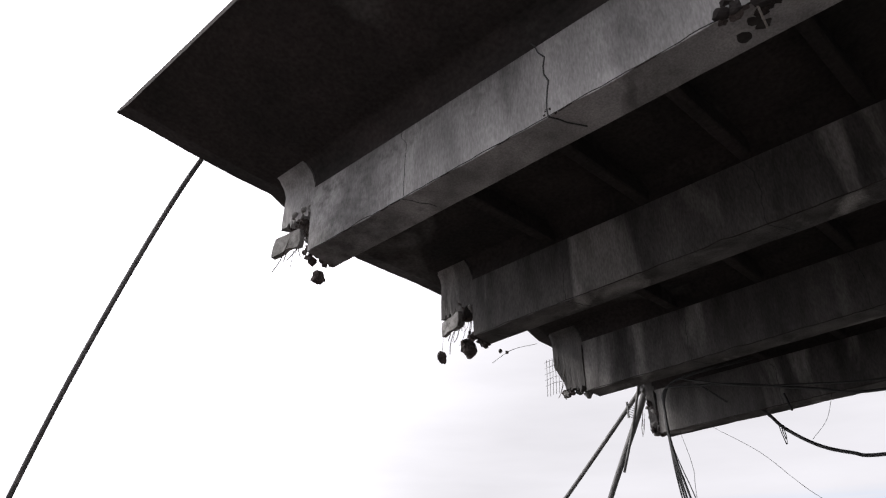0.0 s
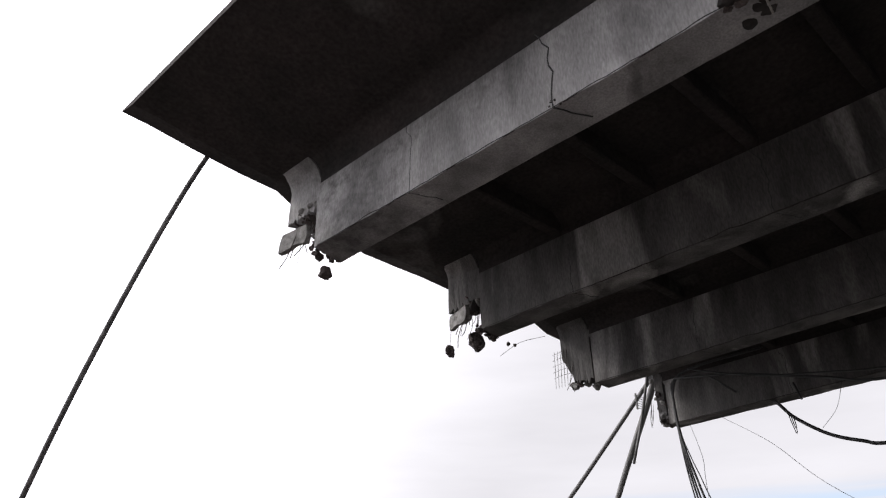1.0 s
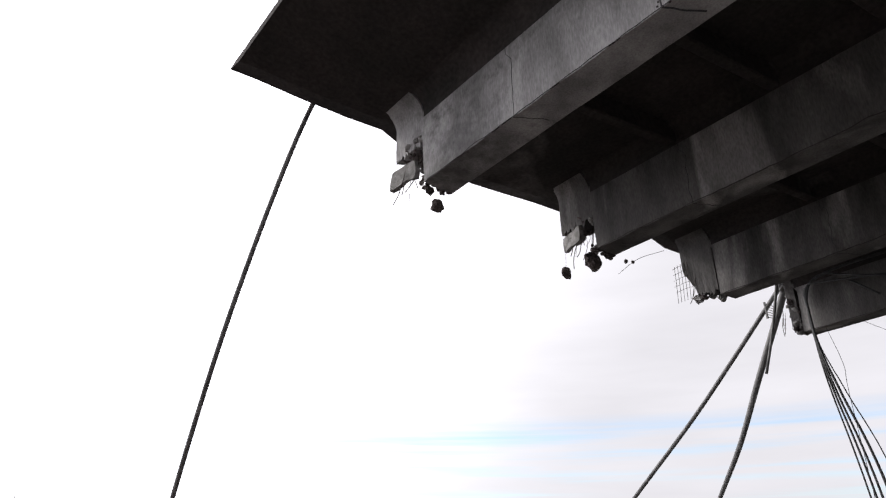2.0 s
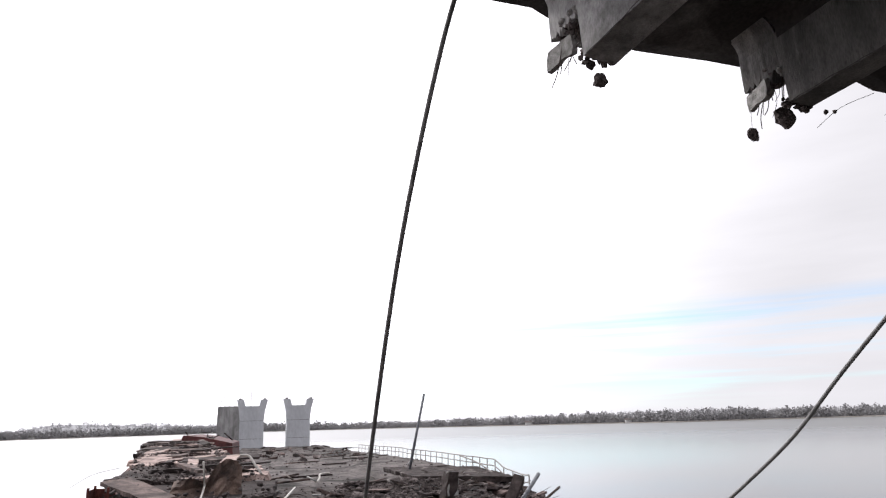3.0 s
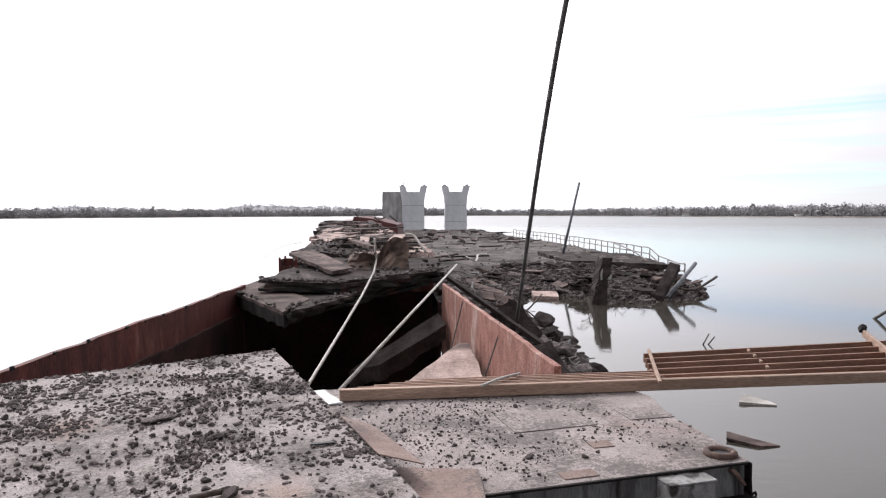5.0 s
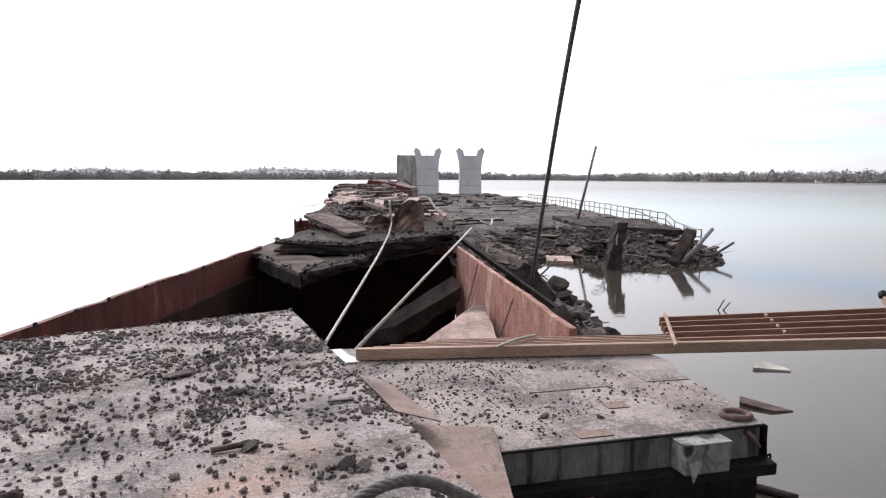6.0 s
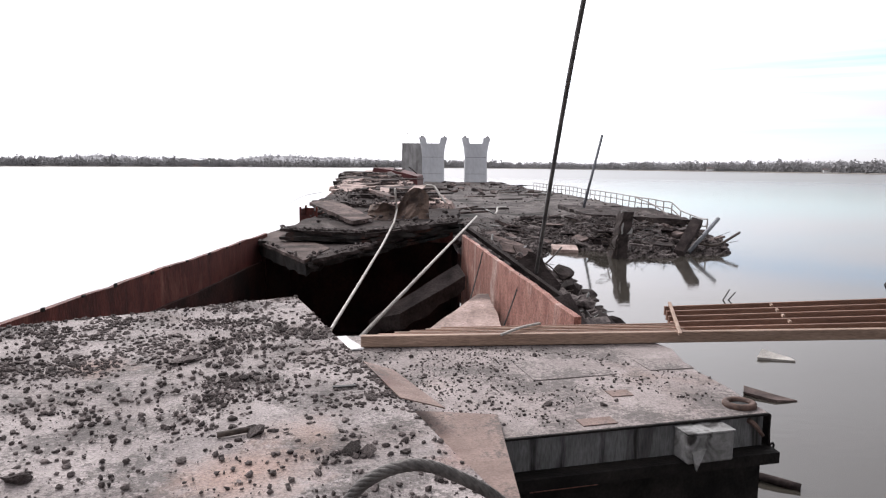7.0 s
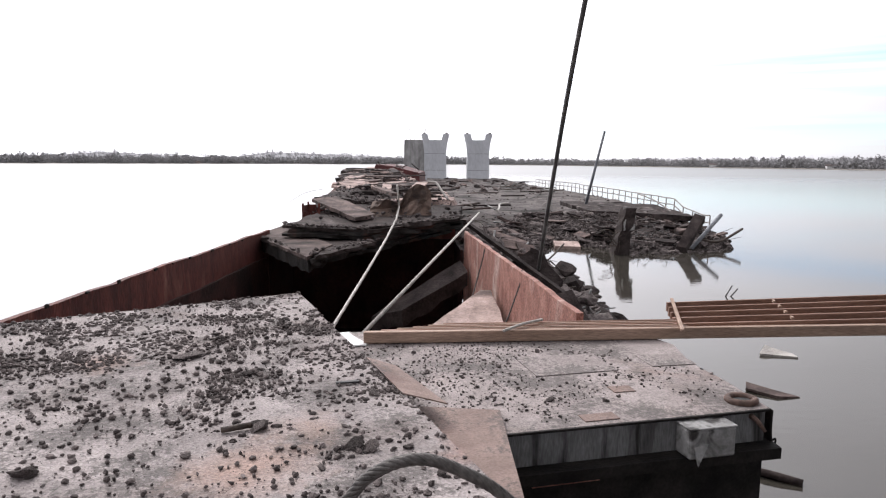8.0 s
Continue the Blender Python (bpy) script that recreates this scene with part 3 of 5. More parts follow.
            part("hanging_lump", bm, M_BROKEN if k % 3 else M_STONE, bridge)
    # bars of the torn cage
    for k in range(11):
        a = along(x + rnd.uniform(0.02, w * 0.6), y_end + rnd.uniform(0.1, 0.7), rnd.uniform(10.6, 11.0))
        b = a + Vector((rnd.uniform(-0.08, 0.08), rnd.uniform(-0.05, 0.2), rnd.uniform(-0.5, -0.2)))
        c = b + Vector((rnd.uniform(-0.1, 0.1), rnd.uniform(0.0, 0.15), rnd.uniform(-0.3, -0.1)))
        bm = bmesh.new()
        tube(bm, (a, b, c), 0.009 if k % 3 else 0.005, 5, 4)
        part("rebar", bm, M_REBAR, bridge)
    # small mesh of thin wires
    y0 = y_end + 0.78
    for k in range(5 if seed == 3 else 0):
        z = 10.45 + 0.16 * k
        bm = bmesh.new()
        tube(bm, (along(x + 0.02, y0 - 0.2, z), along(x, y0 + 0.1, z + 0.02), along(x - 0.03, y0 + 0.36, z - 0.02)), 0.006, 4, 3)
        part("mesh_wire", bm, M_REBAR, bridge)
        bm = bmesh.new()
        y = y0 + 0.09 * k - 0.05
        tube(bm, (along(x, y, 11.15), along(x - 0.02, y, 10.6), along(x - 0.01, y + 0.03, 10.15)), 0.006, 4, 3)
        part("mesh_wire", bm, M_REBAR, bridge)
    # jagged cracks down the outer face and on across the underside
    for y in ((5.8, 3.3, 0.3) if seed == 1 else (6.3, 2.6)):
        bm = bmesh.new()
        pts = [along(x, y + 0.06 * noise.noise(Vector((k * 1.4, y, 2))) + 0.2 * max(0, 3 - k) / 3, 11.5 - 0.15 * k) for k in range(11)]
        pts += [along(x + 0.12 * k, y - 0.05 * k + 0.06 * noise.noise(Vector((k, y, 5))), 10.0) for k in range(5)]
        tube(bm, pts, 0.006 if y != 3.3 else 0.012, 4, 1)
        part("crack", bm, M_CABLE, bridge)
    if seed == 1:
        # two bites out of the lower arris with bars laid bare
        for y0, size, count in ((0.85, 0.1, 26), (3.3, 0.03, 10)):
            for k in range(count):
                bm = bmesh.new()
                side = k % 2
                rock(bm, along(x + (0.01 if side else rnd.uniform(0, 0.45)), y0 + rnd.uniform(-0.42, 0.42) * size / 0.13, 10.0 + (rnd.uniform(0, 0.2) if side else 0.015)), rnd.uniform(0.4, 1.0) * size, 0.35 if not side else 0.8, k + 300, 2)
                part("spall", bm, M_SOOTSHADE if k % 4 else M_STONE, bridge)
        bm = bmesh.new()
        tube(bm, (along(x - 0.02, 0.75, 10.1), along(x + 0.05, 0.77, 9.96), along(x + 0.4, 0.83, 9.96)), 0.012, 6, 4)
        part("rebar", bm, M_PIPEPALE, bridge)
    # chipped lower arris
    bm = bmesh.new()
    pts = [along(x + 0.004, y_end - 0.1 - 0.11 * k, 10.015 + 0.05 * max(0, noise.noise(Vector((k * 0.23, seed, 6)))) + 0.012 * rnd.random()) for k in range(95)]
    tube(bm, pts, 0.011, 5, 1)
    part("chipped_edge", bm, M_SOOTSHADE, bridge)


def bridge_span():
    bridge = thing("bridge_span", (11, -8, 10), "broken sooty concrete road bridge span with hanging bars", "bridge", kind="structure")
    for k, (x, y, w) in enumerate(GIRDERS):
        girder(bridge, x, y, w, k + 1)
    # deck slab with a torn far edge
    bm = bmesh.new()
    xs = [1.63, 2.1, 2.9, 3.8, 4.5, 5.4, 6.3, 7.2, 8.1, 8.9, 9.8, 10.8, 11.8, 12.8, 13.6, 14.5, 15.6, 16.8, 18.0, 18.7, 19.4, 20.2, 21.0]
    edge = lambda x: float(np.interp(x, [1.7, 4.5, 5.4, 7, 9.5, 12.5, 14, 16, 18, 21], [9.4, 9.3, 9.7, 10.1, 10.2, 10.1, 10.5, 10.4, 10.7, 10.6])) + 0.16 * noise.noise(Vector((x * 2.2, 1, 0)))

    def soffit(x):
        return DECK_Z + (0.35 * max(0, (4.3 - x) / 2.6) if x < 4.3 else 0) + (0.35 * max(0, (x - 18.8) / 2.2) if x > 18.8 else 0)
    rows = []
    for i in range(0, 90):
        rows.append([along(x, edge(x) - 0.4 * i, soffit(x) + (0.1 if i == 0 else 0)) for x in xs])
    low = [[bm.verts.new(p) for p in r] for r in rows]
    up = [[bm.verts.new((p.x, p.y, 12.2 + AX.z * (p.y - 9.3))) for p in r] for r in rows]
    for i in range(len(rows) - 1):
        for j in range(len(xs) - 1):
            bm.faces.new((low[i][j], low[i][j + 1], low[i + 1][j + 1], low[i + 1][j]))
            bm.faces.new((up[i][j], up[i + 1][j], up[i + 1][j + 1], up[i][j + 1]))
    for j in range(len(xs) - 1):
        bm.faces.new((low[0][j], up[0][j], up[0][j + 1], low[0][j + 1]))
        bm.faces.new((low[-1][j], low[-1][j + 1], up[-1][j + 1], up[-1][j]))
    for i in range(len(rows) - 1):
        bm.faces.new((low[i][0], low[i + 1][0], up[i + 1][0], up[i][0]))
        bm.faces.new((low[i][-1], up[i][-1], up[i + 1][-1], low[i + 1][-1]))
    part("deck_slab", bm, M_SOOTSHADE, bridge, "deck slab with a torn edge, black in colour for soot and shade")
    # cross beams between the girders, dark in colour for soot and shade
    for k in range(3):
        xa, xb = GIRDERS[k][0] + GIRDERS[k][2], GIRDERS[k + 1][0]
        for y in (6.5, 4.5, 2.65, 0.8, -1.6, -5.5, -10):
            bm = bmesh.new()
            a, b = along(xa - 0.02, y, 11.6), along(xb + 0.02, y, 11.6)
            bar(bm, a, b, 0.22, 0.5, 0.03)
            part("cross_beam", bm, M_SOOTSHADE, bridge)
    # rubble along the deck's outer edge
    rnd = random.Random(3)
    for k in range(26):
        bm = bmesh.new()
        y = rnd.uniform(-1, 9.2)
        rock(bm, along(1.7 + rnd.uniform(0, 0.15), y, 12.24), rnd.uniform(0.02, 0.06), 0.7, k, 1)
        part("edge_lump", bm, M_BROKEN, bridge)
    return bridge


bridge_span()


def bent():
    """The support behind the viewer that carries the span."""
    b = thing("bridge_pier", (11, -9, 0), "grey concrete bridge pier with a cross head", "pier", kind="structure")
    bm = bmesh.new()
    box(bm, pose(11.6, -9, 9.55), 17.5, 1.8, 0.9, 0.08)
    part("cross_head", bm, M_GIRDER, b)
    for x in (6.5, 11.6, 16.7):
        bm = bmesh.new()
        box(bm, pose(x, -9, 4.1), 1.6, 1.4, 10.2, 0.12)
        part("column", bm, M_GIRDER, b)


bent()


def hang(name, pts, r, mat, label, category, group="", sides=8, n=8, r2=None):
    bm = bmesh.new()
    tube(bm, pts, r, sides, n, r2)
    base = min((Vector(p) for p in pts), key=lambda p: p.z)
    return solo(name, bm, mat, base, label, category, group, smooth=True)


# ---- poles and cables ----
hang("long_pipe", ((3.5, 9.15, 12.9), (3.154, 9.46, 12.0), (2.829, 10.022, 10.5), (2.524, 11.151, 8.3), (2.398, 12.456, 6.35), (2.385, 14.389, 4.05), (2.456, 16.27, 2.2), (2.535, 17.775, 0.9)), 0.046, M_PIPE, "long grey steel pipe leaning from the torn deck edge into rubble", "pipe")
hang("fallen_pole", ((18.4, 10.0, 11.9), (18.8, 12.8, 9.82), (19.05, 15.0, 8.2), (19.5, 18.5, 5.9), (19.8, 21.5, 3.75), (19.7, 24.3, 1.9), (19.14, 27.3, -0.2)), 0.07, M_PIPE, "long grey steel pole leaning from the bridge into the water", "pole", "fallen poles")
hang("lamp_post", ((18.45, 10.2, 11.7), (18.5, 10.65, 10.91), (18.55, 11.83, 8.99), (18.65, 12.9, 7.27), (18.8, 13.97, 5.93), (19.0, 15.12, 4.55), (19.6, 18.5, -0.2)), 0.12, M_PIPE, "bent tapering grey lamp post fallen from the bridge", "lamp post", "fallen poles", r2=0.045)


def hanging_cables():
    """Torn cables below the outermost girder."""
    X = 17.6
    for k, (d, r) in enumerate(((0.0, 0.036), (0.1, 0.03), (0.17, 0.028), (-0.14, 0.016), (0.24, 0.022))):
        hang("cable", ((17.9, 6.6 + d, 11.35), (17.9, 8.5 + d, 11.35), (17.9, 9.34 - d * 0.3, 11.1), (17.9, 9.44 + d * 0.1, 10.4), (17.9, 9.4 + d * 0.2, 9.49), (17.9, 9.27 + d * 0.6, 8.76), (17.9, 9.1 + d * 1.0, 8.03), (18.0, 8.6 + d * 2, 5.5), (18.1, 8.2 + d * 2, 0.0)), r, M_CABLE,
             "black cable hanging in a bundle from the bridge", "cable", "hanging cables", 6)
    hang("cable", ((17.8, 9.22, 11.14), (17.8, 8.2, 10.95), (17.8, 7.19, 10.74), (17.8, 5.23, 10.14), (17.8, 3.79, 9.76), (X, 0, 9.7), (X + 0.3, -8.2, 10.6)), 0.035, M_CABLE, "black cable strung below the girders", "cable", "strung cables", 6)
    hang("cable", ((X - 0.1, 8.6, 11.2), (X - 0.1, 8.0, 10.95), (X - 0.1, 6.7, 10.5), (X - 0.1, 5.3, 10.2), (X - 0.1, 3.4, 9.9), (X, 0, 9.9), (X + 0.3, -8.2, 10.6)), 0.025, M_CABLE, "black cable strung below the girders", "cable", "strung cables", 6)
    hang("cable", ((18.4, 8.5, 11.2), (18.55, 8.29, 11.1), (18.6, 6.99, 10.19), (18.6, 6.45, 9.53), (18.6, 5.74, 8.96), (18.6, 5.02, 8.65), (18.6, 4.35, 8.5), (18.6, 1.5, 8.45), (X + 1.0, -3, 9.5), (X + 0.5, -8.2, 10.6)), 0.045, M_CABLE, "thick sagging black cable with frayed sheath", "cable", "strung cables", 6)
    rnd = random.Random(6)
    for k in range(3):
        p = Vector((18.6, 6.58 - 0.05 * k, 9.66 - 0.05 * k))
        hang("cable_fray", (p, p + Vector((0.05, 0, -0.2)), p + Vector((0.1 + rnd.uniform(-0.1, 0.15), 0, -0.25 - 0.3 * rnd.random()))), 0.012, M_CABLE, "torn strip hanging from a sagging cable", "cable strip", "torn strips", 4, 3)
    for a, b in (((18.15, 8.34, 11.07), (18.0, 7.57, 10.36)), ((18.2, 6.1, 10.3), (18.0, 5.93, 9.78))):
        hang("steel_rod", (a, b), 0.03, M_CABLE, "short bent rod stub below the girder", "rod", "rod stubs", 6, 1)
    for pts in (((18.3, 9.3, 10.1), (18.3, 9.28, 9.9), (18.3, 9.08, 8.87), (18.3, 9.12, 8.08), (18.4, 9.2, 5.0)), ((18.5, 5.04, 10.3), (18.4, 5.04, 10.06), (18.3, 5.28, 9.46), (18.3, 5.73, 9.05)), ((18.6, 8.7, 10.2), (18.9, 8.45, 9.95), (19.3, 7.49, 9.16), (19.3, 6.31, 7.89), (19.6, 4.5, 6.5))):
        hang("thin_wire", pts, 0.007, M_CABLE, "thin loose wire hanging from the bridge", "wire", "loose wires", 4, 6)
    hang("steel_rod", ((17.9, 10.05, 11.9), (17.75, 10.5, 10.2), (17.6, 10.9, 8.9)), 0.045, M_PIPE, "short hanging dark steel bar at the girder end", "rod", "rod stubs", 6, 3)
    g = thing("steel_grating", (18.0, 10.5, 10.6), "small torn steel grating caught on the fallen poles", "grating")
    for k in range(6):
        bm = bmesh.new()
        tube(bm, ((17.75, 10.6, 10.95 - 0.08 * k), (18.35, 10.7, 11.0 - 0.08 * k)), 0.012, 4, 1)
        part("grating_bar", bm, M_PIPE, g)
    bm = bmesh.new()
    bar(bm, (17.75, 10.6, 11.0), (17.75, 10.6, 10.5), 0.04, 0.05)
    part("frame_bar", bm, M_PIPE, g)


hanging_cables()

# ---- the barge deck under the viewer ----
PU, PV = Vector((-0.85, -0.527, 0)), Vector((0.389, -0.921, 0))     # the plate's far edge and its right edge


def plate_point(u, v, z=2.95):
    return Vector((-1.7, 7.66, z)) + PU * u + PV * v


def near_barge():
    b = thing("work_barge", (-2, 1, 0), "grey dusty steel barge deck strewn with grit", "barge", kind="structure")
    bm = bmesh.new()
    U, V = 8.0, 13.0
    nu, nv = 80, 130
    g = {}
    for i in range(nu + 1):
        for j in range(nv + 1):
            p = plate_point(U * i / nu, V * j / nv)
            p.z += 0.014 * noise.noise(Vector((p.x * 0.9, p.y * 0.9, 2))) + 0.008 * noise.noise(Vector((p.x * 2.6, p.y * 2.6, 5)))
            g[i, j] = bm.verts.new(p)
    for i in range(nu):
        for j in range(nv):
            bm.faces.new((g[i, j], g[i + 1, j], g[i + 1, j + 1], g[i, j + 1]))
    rim = [g[i, 0] for i in range(nu + 1)] + [g[nu, j] for j in range(1, nv + 1)] + [g[i, nv] for i in range(nu - 1, -1, -1)] + [g[0, j] for j in range(nv - 1, 0, -1)]
    low = [bm.verts.new(v.co - Vector((0, 0, 0.06))) for v in rim]
    for k in range(len(rim)):
        q = (k + 1) % len(rim)
        bm.faces.new((rim[k], low[k], low[q], rim[q]))
    bm.faces.new(low)
    part("deck_plate", bm, M_DECK, b)
    bm = bmesh.new()
    m = Matrix.Translation(plate_point(4.0, 6.55, 0)) @ Matrix((( PU.x, PV.x, 0, 0), (PU.y, PV.y, 0, 0), (0, 0, 1, 0), (0, 0, 0, 1)))
    box(bm, m @ pose(0, 0, 1.19), 7.9, 12.8, 3.38, 0.04)
    part("hull", bm, M_RUSTDARK, b)
    return b


near_barge()


def pontoon():
    b = thing("pontoon", (0.9, 5.4, 0), "grey steel pontoon with dusty deck and dented side", "pontoon", kind="structure")
    bm = bmesh.new()
    c = [(-1.1, 3.7), (0.435, 4.077), (1.64, 4.37), (2.365, 4.547), (2.31, 5.1), (2.2, 5.65), (2.25, 6.2), (1.95, 6.9), (-1.2, 6.6)]
    up = [bm.verts.new((x, y, 2.75)) for x, y in c]
    dn = [bm.verts.new((x, y, 2.735)) for x, y in c]
    bm.faces.new(up)
    bm.faces.new(dn[::-1])
    for k in range(len(c)):
        q = (k + 1) % len(c)
        bm.faces.new((up[k], dn[k], dn[q], up[q]))
    part("deck_plate", bm, M_DECK2, b)
    bm = bmesh.new()
    d = [(x * 0.985 + 0.01, 0.03 + y * 0.995) for x, y in c]
    rings = [[(x, y, z) for x, y in d] for z in (2.733, 2.505)]
    loft(bm, [[Vector(p) for p in r] for r in rings])
    part("side_plate", bm, M_GREYPAINT, b)
    bm = bmesh.new()
    e = [(x + (0.05 if x > 2 else 0), y - (0.11 if y < 4.6 else -0.05)) for x, y in c]
    loft(bm, [[Vector((x, y, z)) for x, y in e] for z in (2.50, 2.42)])
    part("rubbing_strake", bm, M_STEELSHADE, b)
    bm = bmesh.new()
    loft(bm, [[Vector((x, y, z)) for x, y in d] for z in (2.415, -0.6)])
    part("hull", bm, M_STEELSHADE, b)
    # a red paint strip and a knob on the side that faces the gap
    bm = bmesh.new()
    bar(bm, (0.6, 4.125, 2.365), (1.08, 4.243, 2.367), 0.02, 0.025)
    part("paint_strip", bm, M_RUST, b)
    bm = bmesh.new()
    tube(bm, ((2.22, 4.55, 2.70), (2.24, 4.47, 2.69), (2.29, 4.44, 2.62)), 0.024, 8, 3, 0.012)
    part("knob", bm, M_RINGRUST, b)
    bm = bmesh.new()
    bar(bm, (0.43, 4.07, 2.742), (2.36, 4.54, 2.742), 0.02, 0.016)
    part("edge_bar", bm, M_STEELSHADE, b)
    # torn corner: a bent plate and a bracket
    bm = bmesh.new()
    rough_slab(bm, pose(2.375, 4.60, 2.60, 0, 86, 14), 0.26, 0.12, 0.012, 0.02, 0.05, 0.02, 4)
    part("corner_plate", bm, M_STEELSHADE, b)
    bm = bmesh.new()
    tube(bm, ((2.4, 4.6, 2.46), (2.46, 4.62, 2.49), (2.45, 4.6, 2.44)), 0.008, 6, 4)
    part("bracket", bm, M_STEELSHADE, b)
    return b


pontoon()


def rust_sheets():
    for pts, lab in ((((-0.60, 5.02), (-0.36, 4.99), (0.04, 4.18), (-0.26, 4.21)), "buckled tan rusty steel sheet on the deck edge"), (((-0.35, 4.47), (0.406, 4.39), (0.43, 3.0), (0.2, 2.5)), "rusty steel sheet bridging the two decks")):
        bm = bmesh.new()
        z = 2.975 if pts[0][0] < -0.5 else 2.79
        up = [bm.verts.new((x, y, z - (0.06 if k in (1, 2) and z > 2.9 else 0))) for k, (x, y) in enumerate(pts)]
        dn = [bm.verts.new(v.co - Vector((0, 0, 0.008))) for v in up]
        bm.faces.new(up)
        bm.faces.new(dn[::-1])
        for k in range(4):
            bm.faces.new((up[k], dn[k], dn[(k + 1) % 4], up[(k + 1) % 4]))
        solo("steel_sheet", bm, M_SHEET, (pts[0][0], pts[0][1], z), lab, "steel sheet", "loose steel sheets")


rust_sheets()


def bollard_box():
    b = thing("bollard", (1.8, 4.2, 2.45), "square grey mooring box welded to the pontoon side", "bollard")
    bm = bmesh.new()
    box(bm, pose(1.825, 4.33, 2.612, 0, 0, 13.7), 0.36, 0.17, 0.205, 0.012)
    part("body", bm, M_BOLLARD, b)
    bm = bmesh.new()
    box(bm, pose(1.825, 4.33, 2.722, 0, 0, 13.7), 0.37, 0.18, 0.014, 0.004)
    part("top_plate", bm, M_BOLLARD, b)
    bm = bmesh.new()
    v = [bm.verts.new(p) for p in ((1.70, 4.20, 2.60), (1.80, 4.215, 2.62), (1.72, 4.165, 2.485), (1.70, 4.216, 2.60), (1.80, 4.236, 2.62), (1.72, 4.19, 2.485))]
    for q in ((0, 1, 2), (5, 4, 3), (0, 3, 4, 1), (1, 4, 5, 2), (2, 5, 3, 0)):
        bm.faces.new([v[i] for i in q])
    part("bent_gusset", bm, M_BOLLARD, b)
    f = thing("fairlead", (2.22, 4.68, 2.75), "rusty oval mooring ring on the pontoon corner", "fairlead")
    bm = bmesh.new()
    ring = [Vector((2.22 + 0.098 * math.cos(a), 4.68 + 0.085 * math.sin(a), 2.766)) for a in np.linspace(0, math.tau, 25)]
    tube(bm, ring, 0.026, 10, 1)
    part("ring", bm, M_RINGRUST, f, smooth=True)
    bm = bmesh.new()
    bmesh.ops.create_cone(bm, cap_ends=True, segments=20, radius1=0.075, radius2=0.075, depth=0.012, matrix=pose(2.22, 4.68, 2.758))
    part("well", bm, M_CABLE, f)


bollard_box()


def lump_shapes(count, sub, seed):
    """Templates of broken lumps: vertices and triangles."""
    out = []
    for k in range(count):
        bm = bmesh.new()
        rock(bm, (0, 0, 0), 1.0, 0.75, k + seed, sub)
        bm.verts.index_update()
        out.append((np.array([v.co[:] for v in bm.verts]), [[v.index for v in f.verts] for f in bm.faces]))
        bm.free()
    return out


def scatter(name, spots, mat, at, label, category, seed=0, sub=1):
    """Many small lumps, (x, y, z, radius) each, as one layer."""
    rnd = random.Random(seed)
    shapes = lump_shapes(10, sub, seed)
    V, F, n = [], [], 0
    for x, y, z, r in spots:
        v, f = shapes[rnd.randrange(10)]
        a = rnd.uniform(0, math.tau)
        c, s = math.cos(a), math.sin(a)
        sx, sy = r * rnd.uniform(0.7, 1.5), r * rnd.uniform(0.7, 1.2)
        q = v * (sx, sy, r)
        V.append(np.stack((q[:, 0] * c - q[:, 1] * s + x - at[0], q[:, 0] * s + q[:, 1] * c + y - at[1], q[:, 2] + z - at[2]), 1))
        F += [[i + n for i in t] for t in f]
        n += len(v)
    me = bpy.data.meshes.new(name)
    me.from_pydata(np.concatenate(V).tolist(), [], F)
    me.materials.append(mat)
    ob = new(name, me)
    ob.location = at
    return tagged(ob, label, category, kind="stuff")


